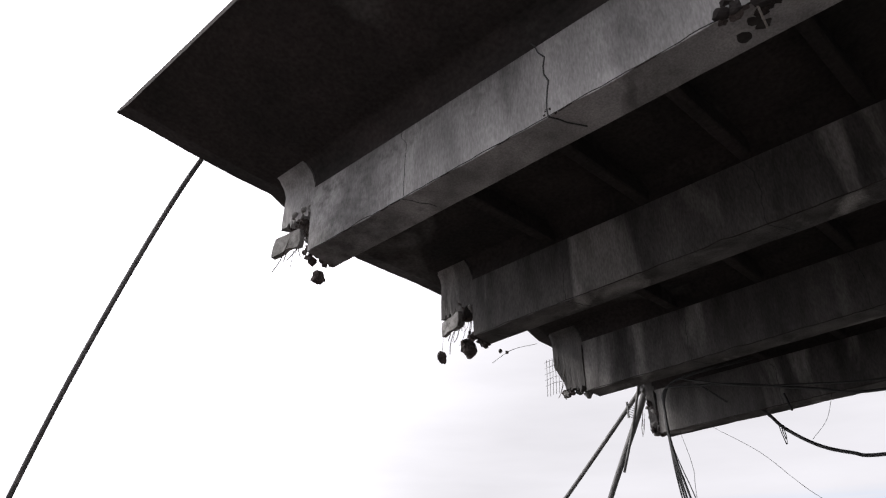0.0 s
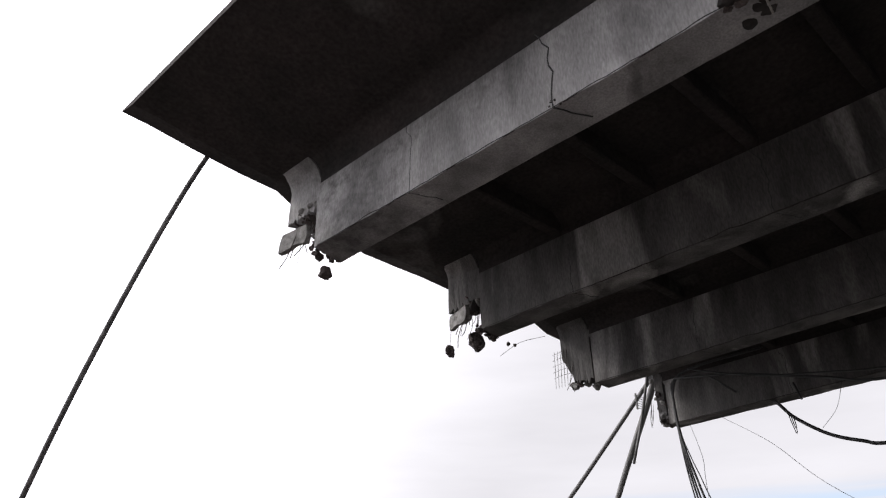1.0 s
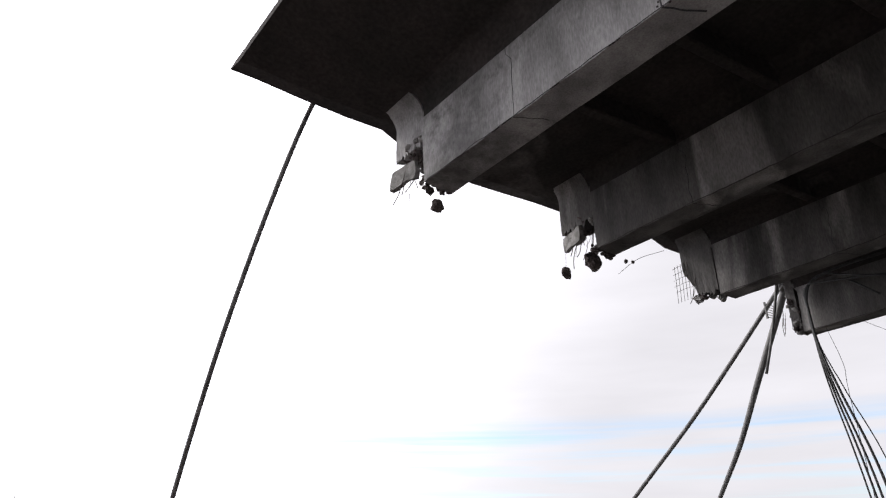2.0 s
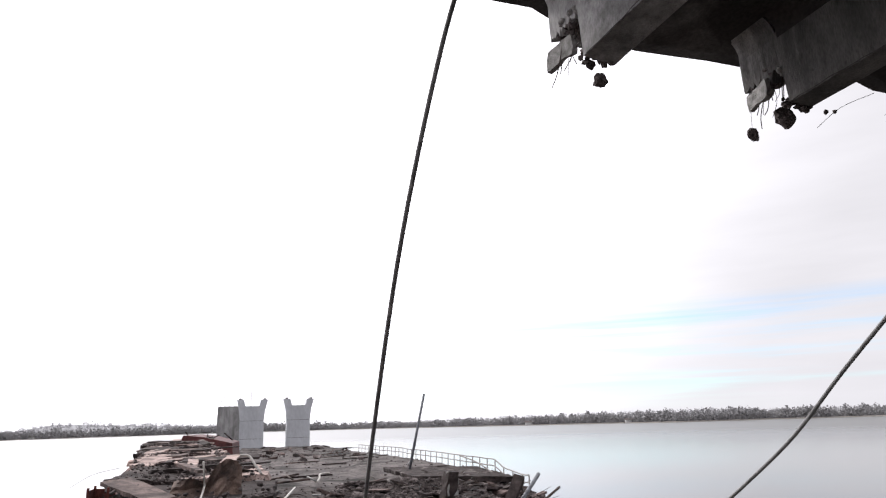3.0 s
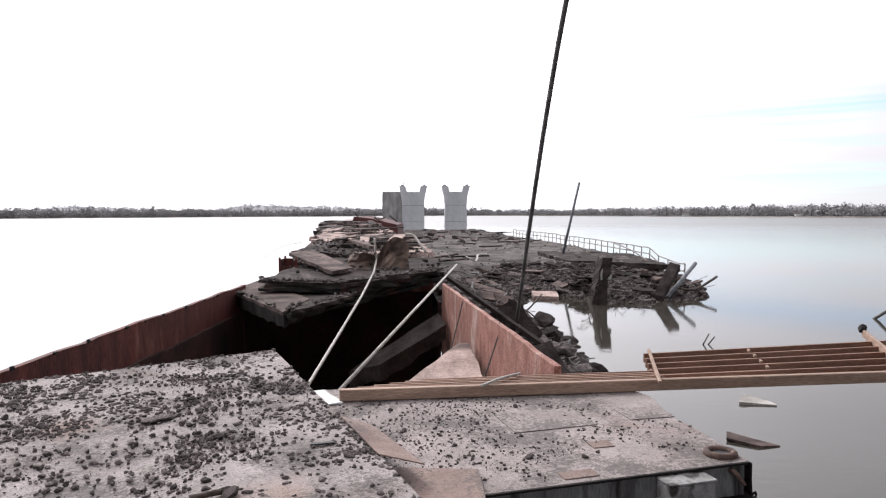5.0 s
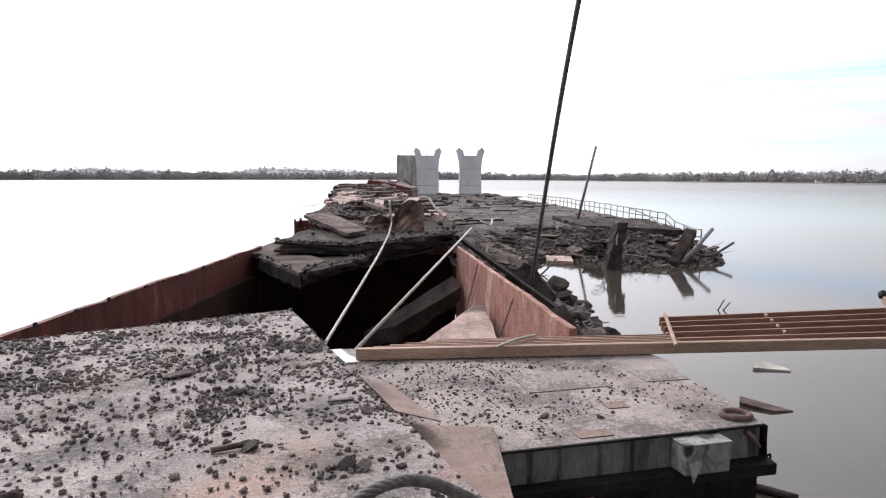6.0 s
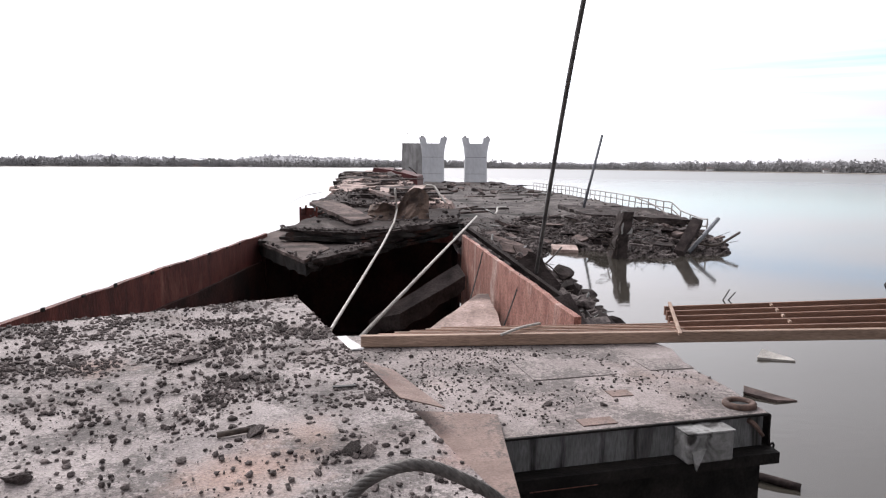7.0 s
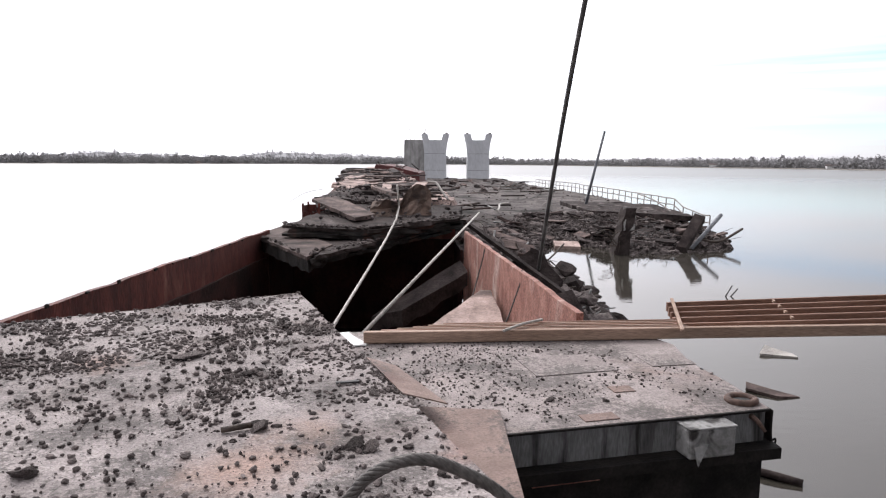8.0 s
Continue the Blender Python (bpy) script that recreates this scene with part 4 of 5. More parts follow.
def grit():
    """Loose stones: the larger ones singly, the finest as one layer on each deck."""
    rnd = random.Random(11)
    spots = []
    while len(spots) < 50000:
        u, v = rnd.random() * 7.5, rnd.random() * 6.4
        p = plate_point(u, v)
        if p.y < 1.6:
            continue
        q = Vector((p.x, p.y, 7))
        dens = noise.noise(q * 1.1) * 0.55 + noise.noise(q * 3.1) * 0.7 + noise.noise(q * 8.0) * 0.35 + float(np.interp(p.y, [2.4, 3.6, 4.6, 6.5, 8], [-0.1, -0.06, 0.05, 0.06, -0.03]))
        if rnd.random() > 0.12 and dens < -0.05 + 0.6 * rnd.random():
            continue
        r = 0.002 + 0.021 * rnd.random() ** 6.5
        spots.append((p.x, p.y, 2.952 + r * 0.3, r))
    for k in range(6000):
        x, y = rnd.uniform(-0.8, 2.28), rnd.uniform(4.2, 6.4)
        q = Vector((x, y, 2))
        if y < 4.1 + 0.14 * x or noise.noise(q * 1.3) + 0.5 * noise.noise(q * 3) < -0.25 + 0.22 * x - 0.2 + rnd.random() * 0.5:
            continue
        r = 0.003 + 0.012 * rnd.random() ** 4
        spots.append((x, y, 2.751 + r * 0.3, r))
    scatter("grit", spots, M_STONE, (0, 3, 2.8), "dark grit scattered over the steel decks", "grit", 3)
    shapes = []
    for v, f in lump_shapes(9, 2, 20):
        me = bpy.data.meshes.new("stone")
        me.from_pydata(v.tolist(), [], f)
        me.materials.append(M_STONE)
        shapes.append(me)
    for k in range(240):
        p = plate_point(rnd.random() * 7.0, rnd.random() * 6.0)
        r = 0.012 + 0.026 * rnd.random() ** 3
        z = 2.95
        if k % 6 == 0:
            p = Vector((rnd.uniform(-0.7, 1.6), rnd.uniform(4.5, 6.3), 0))
            r, z = r * 0.7, 2.75
        if p.y < 2.0:
            continue
        ob = new("stone", rnd.choice(shapes))
        ob.matrix_basis = Matrix.LocRotScale((p.x, p.y, z + r * 0.4), Euler((0, 0, rnd.uniform(0, 6))), (r * rnd.uniform(0.8, 1.6), r, r))
        tagged(ob, "dark broken stone lying on the steel deck", "stone", "stones on the deck")
    # the few pieces that stand out
    for x, y, rx, ry, rz in ((-2.0, 5.07, 0.13, 0.09, 0.03), (-1.05, 3.64, 0.05, 0.05, 0.05), (-0.47, 3.42, 0.05, 0.045, 0.045), (-0.38, 3.4, 0.045, 0.04, 0.04), (-2.05, 3.06, 0.05, 0.05, 0.05)):
        ob = new("stone", shapes[2])
        ob.matrix_basis = Matrix.LocRotScale((x, y, 2.95 + rz * 0.45), Euler((0, 0, x)), (rx, ry, rz))
        tagged(ob, "larger dark lump of slag on the steel deck", "stone", "lumps on the deck")
    hang("bolt", ((-1.26, 3.58, 2.975), (-1.1, 3.64, 2.985)), 0.018, M_REBAR, "short rusty bolt lying on the steel deck", "bolt", n=1)
    bm = bmesh.new()
    box(bm, pose(-0.66, 4.43, 2.972, 0, 0, 14), 0.16, 0.034, 0.012, 0.003)
    solo("deck_slot", bm, M_CABLE, (-0.66, 4.41, 2.947), "narrow dark slot in the steel deck", "slot", kind="structure")
    # hatch outlines and patches welded on the pontoon deck
    for (x, y, w, d, yaw), mt in (((1.08, 5.55, 0.74, 0.5, 14), M_DECK2), ((2.0, 5.7, 0.42, 0.32, 10), M_DECK2), ((1.4, 4.93, 0.18, 0.13, 12), M_SHEET), ((1.09, 4.36, 0.26, 0.12, 14), M_SHEET)):
        bm = bmesh.new()
        box(bm, pose(x, y, 2.754, 0, 0, yaw), w, d, 0.007, 0.002)
        solo("deck_patch", bm, mt, (x, y, 2.751), "thin steel plate patch welded to the pontoon deck", "plate", "deck patches")


grit()


def wire_rope():
    """A loop of stranded steel rope standing up from the deck."""
    b = thing("wire_rope", (0.2, 1.9, 2.95), "thick dark stranded steel rope loop on the deck", "rope")
    path = smooth_path(((-0.46, 2.0, 2.96), (-0.40, 2.1, 3.25), (-0.31, 2.1, 3.37), (-0.25, 2.1, 3.44), (-0.15, 2.1, 3.495), (-0.04, 2.1, 3.505), (0.09, 2.1, 3.455), (0.19, 2.1, 3.395), (0.27, 2.1, 3.31), (0.36, 2.05, 3.15), (0.42, 1.95, 2.97)), 12)
    for s in range(6):
        pts = []
        for i, p in enumerate(path):
            d = (path[min(i + 1, len(path) - 1)] - path[max(i - 1, 0)]).normalized()
            u = d.cross(Vector((0, 1, 0.1))).normalized()
            v = d.cross(u)
            a = s * math.tau / 6 + i * 0.32
            pts.append(p + 0.0115 * (math.cos(a) * u + math.sin(a) * v))
        bm = bmesh.new()
        tube(bm, pts, 0.0105, 6, 1)
        part("strand", bm, M_ROPE, b, smooth=True)


wire_rope()


def timber_frame():
    """A long timber beam with a lattice of boards on edge behind it."""
    b = thing("timber_gangway", (1.5, 5.8, 2.75), "long brown timber beam frame with thin boards on edge", "timber frame")
    S = 1.085

    def low(x, y, z):
        return (x * S, y * S, 4.5 - (4.5 - z) * S)
    bm = bmesh.new()
    bar(bm, low(-0.7, 5.71, 2.945), low(4.82, 6.13, 2.945), 0.07, 0.112, 0.006)
    part("beam", bm, M_WOOD, b)
    for k in range(5):
        bm = bmesh.new()
        bar(bm, low(-0.55 + 0.14 * k, 5.78 + 0.062 * k, 2.955), low(2.3, 6.0 + 0.062 * k, 2.955), 0.024, 0.09, 0.003)
        part("board", bm, M_WOOD if k % 2 else M_WOODRED, b)
        bm = bmesh.new()
        bar(bm, low(2.2 + 0.06 * k, 6.06 + 0.235 * k, 2.95), low(4.95 + 0.17 * k, 6.38 + 0.3 * k, 2.95), 0.035, 0.108, 0.004)
        part("board", bm, M_WOODRED, b)
    for a, c, h in (((2.16, 5.75, 3.01), (2.52, 7.08, 3.02), 0.03), ((4.72, 6.1, 3.0), (5.6, 8.05, 3.0), 0.1)):
        bm = bmesh.new()
        bar(bm, low(*a), low(*c), 0.035, h, 0.004)
        part("cross_piece", bm, M_WOOD, b)
    for k in range(4):
        bm = bmesh.new()
        bar(bm, low(3.43 + 0.07 * k, 6.28 + 0.26 * k, 3.0), low(3.45 + 0.07 * k, 6.35 + 0.26 * k, 3.0), 0.025, 0.025)
        part("spacer", bm, M_WOOD, b)
    bm = bmesh.new()
    tube(bm, [low(*p) for p in ((0.55, 5.75, 3.0), (0.75, 5.9, 3.03), (0.95, 6.1, 3.02))], 0.014, 6, 4)
    part("rope_tie", bm, M_PIPEPALE, b)
    bm = bmesh.new()
    rock(bm, low(5.58, 8.05, 3.05), 0.06, 0.9, 4, 2)
    part("end_knot", bm, M_STEELSHADE, b)


timber_frame()


# ---- the hopper barge ahead ----
def hopper_barge():
    b = thing("hopper_barge", (-1.8, 10, 0), "open rust-red steel hopper barge half full of dark water", "barge", kind="structure")

    def wall(name, p, q, z0, z1, th, mat, label):
        bm = bmesh.new()
        p, q = Vector(p), Vector(q)
        L = (q - p).length
        n = max(2, int(L / 0.3))
        d = (q - p).normalized()
        s = Vector((d.y, -d.x, 0)) * th
        rings = []
        for k in range(n + 1):
            c = p + d * L * k / n
            w = 0.05 * noise.noise(Vector((c.x, c.y * 0.6, z1)))
            t = 0.025 * noise.noise(Vector((c.x * 2, c.y * 2, 9)))
            rings.append([Vector((c.x + w, c.y, z0)), Vector((c.x + w * 0.5, c.y, (z0 + z1) / 2)), Vector((c.x, c.y, z1 + t)), Vector((c.x, c.y, z1 + t)) + s, Vector((c.x + w, c.y, z0)) + s])
        loft(bm, rings)
        return part(name, bm, mat, b, label)
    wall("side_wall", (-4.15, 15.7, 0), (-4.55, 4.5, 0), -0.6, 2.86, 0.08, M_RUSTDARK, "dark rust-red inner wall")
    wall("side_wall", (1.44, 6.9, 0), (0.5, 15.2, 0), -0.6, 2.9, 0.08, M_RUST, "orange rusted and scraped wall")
    wall("lower_wall", (-4.09, 15.7, 0), (-4.49, 4.5, 0), -0.6, 2.27, 0.08, M_BLACKHULL, "black lower wall")
    # end walls near-black in colour, standing in for the unlit cavity
    wall("end_wall", (0.42, 15.25, 0), (0.3, 17.35, 0), -0.6, 2.45, 0.06, M_BLACKHULL, "")
    wall("end_wall", (0.3, 17.4, 0), (-4.1, 17.5, 0), -0.6, 2.45, 0.08, M_BLACKHULL, "")
    wall("end_wall", (-4.04, 17.5, 0), (-4.07, 15.2, 0), -0.6, 2.62, 0.12, M_BLACKHULL, "")
    rnd = random.Random(2)
    for k in range(11):
        y = 5.5 + 0.8 * k + rnd.uniform(-0.2, 0.2)
        bm = bmesh.new()
        box(bm, pose(-4.5 + 0.045 * (y - 5), y, 2.885), 0.03, 0.04 + 0.05 * rnd.random(), 0.03 + 0.05 * rnd.random() ** 2, 0.006)
        part("cleat", bm, M_STEELSHADE, b)
    return b


hopper_barge()


def slab(name, c, size, turn, mat, label, category="slab", group="fallen slabs", ragged=0.08, step=0.45, seed=0, sag=0.0, warp=0.05):
    bm = bmesh.new()
    rough_slab(bm, Matrix.Translation(c) @ pose(0, 0, 0, *turn), size[0], size[1], size[2], ragged, step, warp, seed, sag)
    return solo(name, bm, mat, (c[0], c[1], c[2] - size[2]), label, category, group)


def prism(corners, th, mat, name, label, category="slab", group="fallen slabs", ragged=0.05, step=0.16, seed=0):
    """A slab over a quadrilateral given by its upper corners, in order, with broken edges."""
    a, b, c, d = (Vector(p) for p in corners)
    nx, ny = max(2, int((b - a).length / step)), max(2, int((d - a).length / step))
    bm = bmesh.new()
    top, bot = {}, {}
    for i in range(nx + 1):
        for j in range(ny + 1):
            s, t = i / nx, j / ny
            p = (a * (1 - s) + b * s) * (1 - t) + (d * (1 - s) + c * s) * t
            k = p * 1.9 + Vector((seed, 0, -seed))
            n = noise.noise_vector(k)
            e = ragged if i in (0, nx) or j in (0, ny) else 0.0
            p = p + Vector((e * n.x, e * n.y, 0.35 * ragged * n.z))
            top[i, j] = bm.verts.new(p)
            m = noise.noise_vector(k * 1.6 + Vector((3, 3, 3)))
            bot[i, j] = bm.verts.new(p + Vector((1.2 * e * m.x, 1.2 * e * m.y, -th * (1 + 0.3 * m.z))))
    for i in range(nx):
        for j in range(ny):
            bm.faces.new((top[i, j], top[i + 1, j], top[i + 1, j + 1], top[i, j + 1]))
            bm.faces.new((bot[i, j], bot[i, j + 1], bot[i + 1, j + 1], bot[i + 1, j]))
    ring = [(i, 0) for i in range(nx)] + [(nx, j) for j in range(ny)] + [(i, ny) for i in range(nx, 0, -1)] + [(0, j) for j in range(ny, 0, -1)]
    for p, q in zip(ring, ring[1:] + ring[:1]):
        bm.faces.new((top[p], bot[p], bot[q], top[q]))
    base = (a + c) / 2
    return solo(name, bm, mat, (base.x, base.y, min(p.z for p in (a, b, c, d)) - th), label, category, group)


prism(((-1.5, 13.5, 1.28), (-0.82, 13.1, 1.5), (0.56, 14.1, 2.13), (0.38, 14.5, 2.32)), 0.34, M_SLABDARK, "steel_slab", "grey fallen slab lying inside the hopper", ragged=0.03, seed=13)
prism(((-0.45, 9.0, 2.02), (0.98, 9.0, 2.0), (0.84, 11.2, 2.3), (0.68, 11.3, 2.28)), 0.12, M_SLABPALE, "steel_slab", "pale dusty slab leaning on the rusted wall", ragged=0.03, seed=14)


def layered(corners, th, mat, name, label, ragged, seed, n=3):
    """A slab that has split into thin layers whose torn rims do not line up: one thing, its layers as parts."""
    rnd = random.Random(seed)
    base = Vector(corners[0])
    top = thing(name, (base.x, base.y, base.z - th), label, "slab", "fallen slabs")
    for k in range(n):
        q = [(x + rnd.uniform(-0.09, 0.09), y + rnd.uniform(-0.12, 0.12), z - th * k / n + rnd.uniform(-0.012, 0.012)) for x, y, z in corners]
        # lower layers near-black in colour: the shade of the slab's back-lit front
        lay = prism(q, th / n * 0.9, mat if k == 0 else M_STEELSHADE, "layer", "", "", "", ragged, 0.12, seed + 7 * k)
        for key in list(lay.keys()):
            del lay[key]
        lay.location = lay.location - top.location
        lay.parent = top
    return top


# near-black strip added under the plate for the shade below it
prism(((-2.5, 12.06, 2.665), (-2.3, 13.6, 2.67), (-4.1, 17.2, 2.7), (-4.36, 15.4, 2.67)), 0.24, M_STEELSHADE, "shade_strip", "black strip under the jutting plate, standing in for its shade", "beam", "", ragged=0.03, seed=9)
# the two lowest slabs reach out over the hopper with a corner towards the viewer
prism(((-2.5, 12.0, 2.75), (-2.3, 13.6, 2.78), (-4.2, 17.3, 2.82), (-4.42, 15.4, 2.76)), 0.07, M_SLAB, "deck_slab", "flat weathered plate jutting over the hopper", ragged=0.03, seed=1)
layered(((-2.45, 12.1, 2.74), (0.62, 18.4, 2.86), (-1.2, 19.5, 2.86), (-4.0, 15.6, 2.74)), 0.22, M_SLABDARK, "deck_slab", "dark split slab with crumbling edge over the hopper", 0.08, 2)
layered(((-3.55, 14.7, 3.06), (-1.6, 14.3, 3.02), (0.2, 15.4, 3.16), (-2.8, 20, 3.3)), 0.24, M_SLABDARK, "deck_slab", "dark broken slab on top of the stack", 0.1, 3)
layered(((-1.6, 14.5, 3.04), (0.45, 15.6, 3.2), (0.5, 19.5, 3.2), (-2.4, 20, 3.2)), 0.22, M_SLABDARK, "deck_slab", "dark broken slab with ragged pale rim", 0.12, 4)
prism(((-2.05, 15.3, 3.2), (-1.62, 15.9, 3.24), (-3.0, 18.6, 3.52), (-3.55, 17.8, 3.5)), 0.09, M_SLAB, "leaning_board", "grey flat panel tilted on the slab stack", "panel", "loose panels", ragged=0.04, seed=5)


def broken_layers():
    """Layer upon layer of broken deck slabs running away along the sunken barge."""
    rnd = random.Random(21)
    mats = (M_SLABDARK, M_SLAB, M_SLABPALE, M_SLABPALE, M_SLAB, M_SLABPALE, M_SLABDARK, M_SLAB, M_SLABPALE, M_SLAB, M_SLABDARK, M_SLAB)
    for k in range(12):
        y = 19.5 + 2.7 * k
        xl = float(np.interp(y, [18, 22, 28, 38, 50], [-3.7, -3.8, -4.7, -6.0, -7.6]))
        xr = float(np.interp(y, [18, 22, 28, 38, 50], [0.4, 0.0, -0.9, -2.0, -3.6]))
        z = float(np.interp(y, [18, 22, 28, 38, 50], [3.38, 3.5, 3.5, 3.62, 3.85]))
        a, b = rnd.uniform(-0.5, 0.4), rnd.uniform(-0.4, 0.6)
        dz = rnd.uniform(-0.08, 0.08)
        prism(((xl + rnd.uniform(-0.2, 0.3), y + a, z + dz), ((xl + xr) / 2 + rnd.uniform(-0.4, 0.4), y - 0.7 + b, z - 0.08), (xr - 0.4, y + 4.2, z + 0.02), (xl + 0.1, y + 4.5, z + 0.1 + dz)), rnd.uniform(0.1, 0.2), mats[k], "deck_slab",
              "weathered broken deck slab in a long stack", ragged=0.17, seed=k + 30)
        prism((((xl + xr) / 2 - 0.5, y - 0.4 + b, z - 0.1), (xr + rnd.uniform(-0.3, 0.2), y + 0.6 + a, z - 0.05 + dz), (xr - 0.2, y + 4.4, z + 0.02), (xl + 1.2, y + 4.4, z - 0.02)), rnd.uniform(0.1, 0.22), mats[(k * 5 + 2) % 12], "deck_slab",
              "cracked grey deck slab overlapping its neighbours", ragged=0.17, seed=k + 60)
    for k in range(46):
        y = rnd.uniform(19, 50)
        xl = float(np.interp(y, [18, 22, 28, 38, 50], [-3.6, -3.6, -4.5, -5.8, -7.2]))
        xr = xl + 3.9
        z = float(np.interp(y, [18, 22, 28, 38, 50], [3.42, 3.54, 3.55, 3.66, 3.9]))
        x = rnd.uniform(xl + 0.7, xr - 0.4)
        yaw = rnd.choice((rnd.uniform(-12, 25), rnd.uniform(70, 110)))
        slab("plank", (x, y, z + rnd.uniform(0.03, 0.14)), (rnd.uniform(0.2, 0.7), rnd.uniform(0.9, 2.6), rnd.uniform(0.04, 0.1)), (rnd.uniform(-5, 5), rnd.uniform(-7, 7), yaw), rnd.choice((M_SLABPALE, M_SLAB, M_SLABDARK, M_SLABDARK)),
             "broken weathered board lying on the slab stack", "board", "boards on the stack", 0.04, 0.3, k + 100, warp=0.02)


broken_layers()
prism(((-3.7, 17.6, 3.0), (0.35, 17.6, 3.0), (-3.2, 52, 3.6), (-7.4, 52, 3.6)), 3.8, M_RUSTDARK, "sunken_barge", "rusty hull of a sunken barge under stacked slabs", "barge", "sunken barges", 0.04, 1.2, 30)


def stack_clutter():
    b = thing("steel_locker", (-3.42, 17.3, 2.8), "small dark red steel box frame on the stack edge", "box")
    for x, y in ((-3.62, 17.0), (-3.2, 17.0), (-3.62, 17.7), (-3.2, 17.7)):
        bm = bmesh.new()
        bar(bm, (x, y, 2.75), (x, y, 3.42), 0.05, 0.05)
        part("post", bm, M_RUSTDARK, b)
    for x, y, w, d, z, h in ((-3.64, 17.35, 0.02, 0.7, 3.05, 0.6), (-3.42, 17.7, 0.42, 0.02, 3.05, 0.6), (-3.53, 17.0, 0.2, 0.02, 2.98, 0.42)):
        bm = bmesh.new()
        box(bm, pose(x, y, z), w, d, h)
        part("side_panel", bm, M_RUSTDARK, b)
    # crumpled sheet standing on the slabs
    bm = bmesh.new()
    rows = []
    for i in range(15):
        s = i / 14
        row = []
        for j in range(9):
            t = j / 8
            h = float(np.interp(s, [0, 0.2, 0.5, 0.62, 0.78, 1.0], [0.5, 0.56, 0.52, 0.78, 1.0, 0.8])) + 0.04 * math.sin(s * 23)
            fold = 0.08 * math.sin(11 * s + 2) + 0.2 * noise.noise(Vector((s * 4, t * 2.5, 1))) + 0.1 * noise.noise(Vector((s * 11, t * 7, 3)))
            row.append(Vector((-1.85 + 1.55 * s + fold * 0.3, 16.4 + fold + 0.25 * t, 2.98 + h * t + 0.05 * noise.noise(Vector((s * 6, t, 7))) * t)))
        rows.append(row)
    front = [[bm.verts.new(p) for p in r] for r in rows]
    back = [[bm.verts.new(p + Vector((0, 0.02, -0.012))) for p in r] for r in rows]
    for g in (front, back):
        for a, c in zip(g, g[1:]):
            for k in range(8):
                bm.faces.new((a[k], a[k + 1], c[k + 1], c[k]))
    for f, g in ((front[0], back[0]), (front[-1], back[-1]), ([r[0] for r in front], [r[0] for r in back]), ([r[-1] for r in front], [r[-1] for r in back])):
        for k in range(len(f) - 1):
            bm.faces.new((f[k], f[k + 1], g[k + 1], g[k]))
    solo("crumpled_sheet", bm, M_RUSTBROWN, (-1.1, 17, 3.0), "crumpled brown rusty steel sheet standing on slabs", "steel sheet")
    # red hull beyond
    b = thing("red_barge", (-5.2, 74, 0), "dark red overturned barge hull beyond the stack", "barge")
    bm = bmesh.new()
    prof = [(-8.0, -0.5), (-7.8, 3.0), (-7.3, 4.2), (-5.5, 4.0), (-2.6, 3.3), (-2.3, -0.5)]
    loft(bm, [[Vector((x * (1 - 0.04 * k), 72 + 4 * k, z)) for x, z in prof] for k in range(4)])
    part("hull", bm, M_RUSTRED, b)
    rnd = random.Random(8)
    for k in range(9):
        bm = bmesh.new()
        x = rnd.uniform(-7, -2.6)
        bar(bm, (x, 72.6, 3.4 + 0.1 * k % 0.5), (x + rnd.uniform(-1.5, 1.5), 73.5, 4.2 + rnd.uniform(-0.3, 0.3)), 0.12, 0.1)
        part("timber", bm, M_SLABDARK, b)
    hang("curved_pipe", ((-0.45, 20, 3.9), (-0.2, 20, 3.86), (0.0, 19.7, 3.6), (0.15, 19.5, 3.4)), 0.035, M_PIPEPALE, "pale curved pipe end on the slab stack", "pipe")
    hang("thin_wire", ((-3.9, 22, 3.6), (-4.6, 22, 3.45), (-5.2, 22, 3.1)), 0.01, M_PIPE, "loose wire sticking out over the water", "wire", n=4)


def crumbs():
    """Crumbled concrete along the broken rims of the stacked slabs."""
    rnd = random.Random(41)
    spots = []
    for (ax, ay, az), (bx, by, bz), n in (((-2.45, 12.1, 2.76), (0.62, 18.4, 2.88), 420), ((-1.6, 14.4, 3.04), (0.45, 15.6, 3.2), 260), ((-3.55, 14.7, 3.08), (-1.6, 14.3, 3.04), 220), ((-2.5, 12.0, 2.77), (-4.42, 15.4, 2.78), 60)):
        for _ in range(n):
            s, o = rnd.random(), 0.05 + 0.5 * rnd.random() ** 2
            r = 0.008 + 0.045 * rnd.random() ** 3
            spots.append((ax + (bx - ax) * s - 0.3 * o, ay + (by - ay) * s + o, az + (bz - az) * s + r * 0.2, r))
    for _ in range(2500):
        y = rnd.uniform(15.5, 50)
        xl = float(np.interp(y, [15, 22, 28, 38, 50], [-3.2, -3.6, -4.5, -5.8, -7.2]))
        z = float(np.interp(y, [15, 18, 22, 28, 38, 50], [3.1, 3.4, 3.54, 3.55, 3.66, 3.9]))
        r = 0.015 + 0.07 * rnd.random() ** 4
        spots.append((rnd.uniform(xl, xl + 3.6), y, z + 0.02, r))
    scatter("crumbs", spots, M_STONE, (-1.5, 15, 3), "crumbled concrete bits along the slab stack", "rubble", 8)


crumbs()
stack_clutter()


# ---- collapsed roadway beyond ----
def road_front(x):
    return float(np.interp(x, [-3, 0, 3, 5, 6, 7, 8.2, 8.8, 9.5, 12.5, 15.5, 17], [19, 21, 25.5, 32, 35.6, 35.6, 34.5, 32.6, 32.5, 33, 34.3, 37]))


def road_right(y):
    return float(np.interp(y, [26, 33, 38, 40, 55, 75, 90, 128], [15.2, 15.5, 16.0, 16.2, 15.9, 14.6, 13.0, 11]))


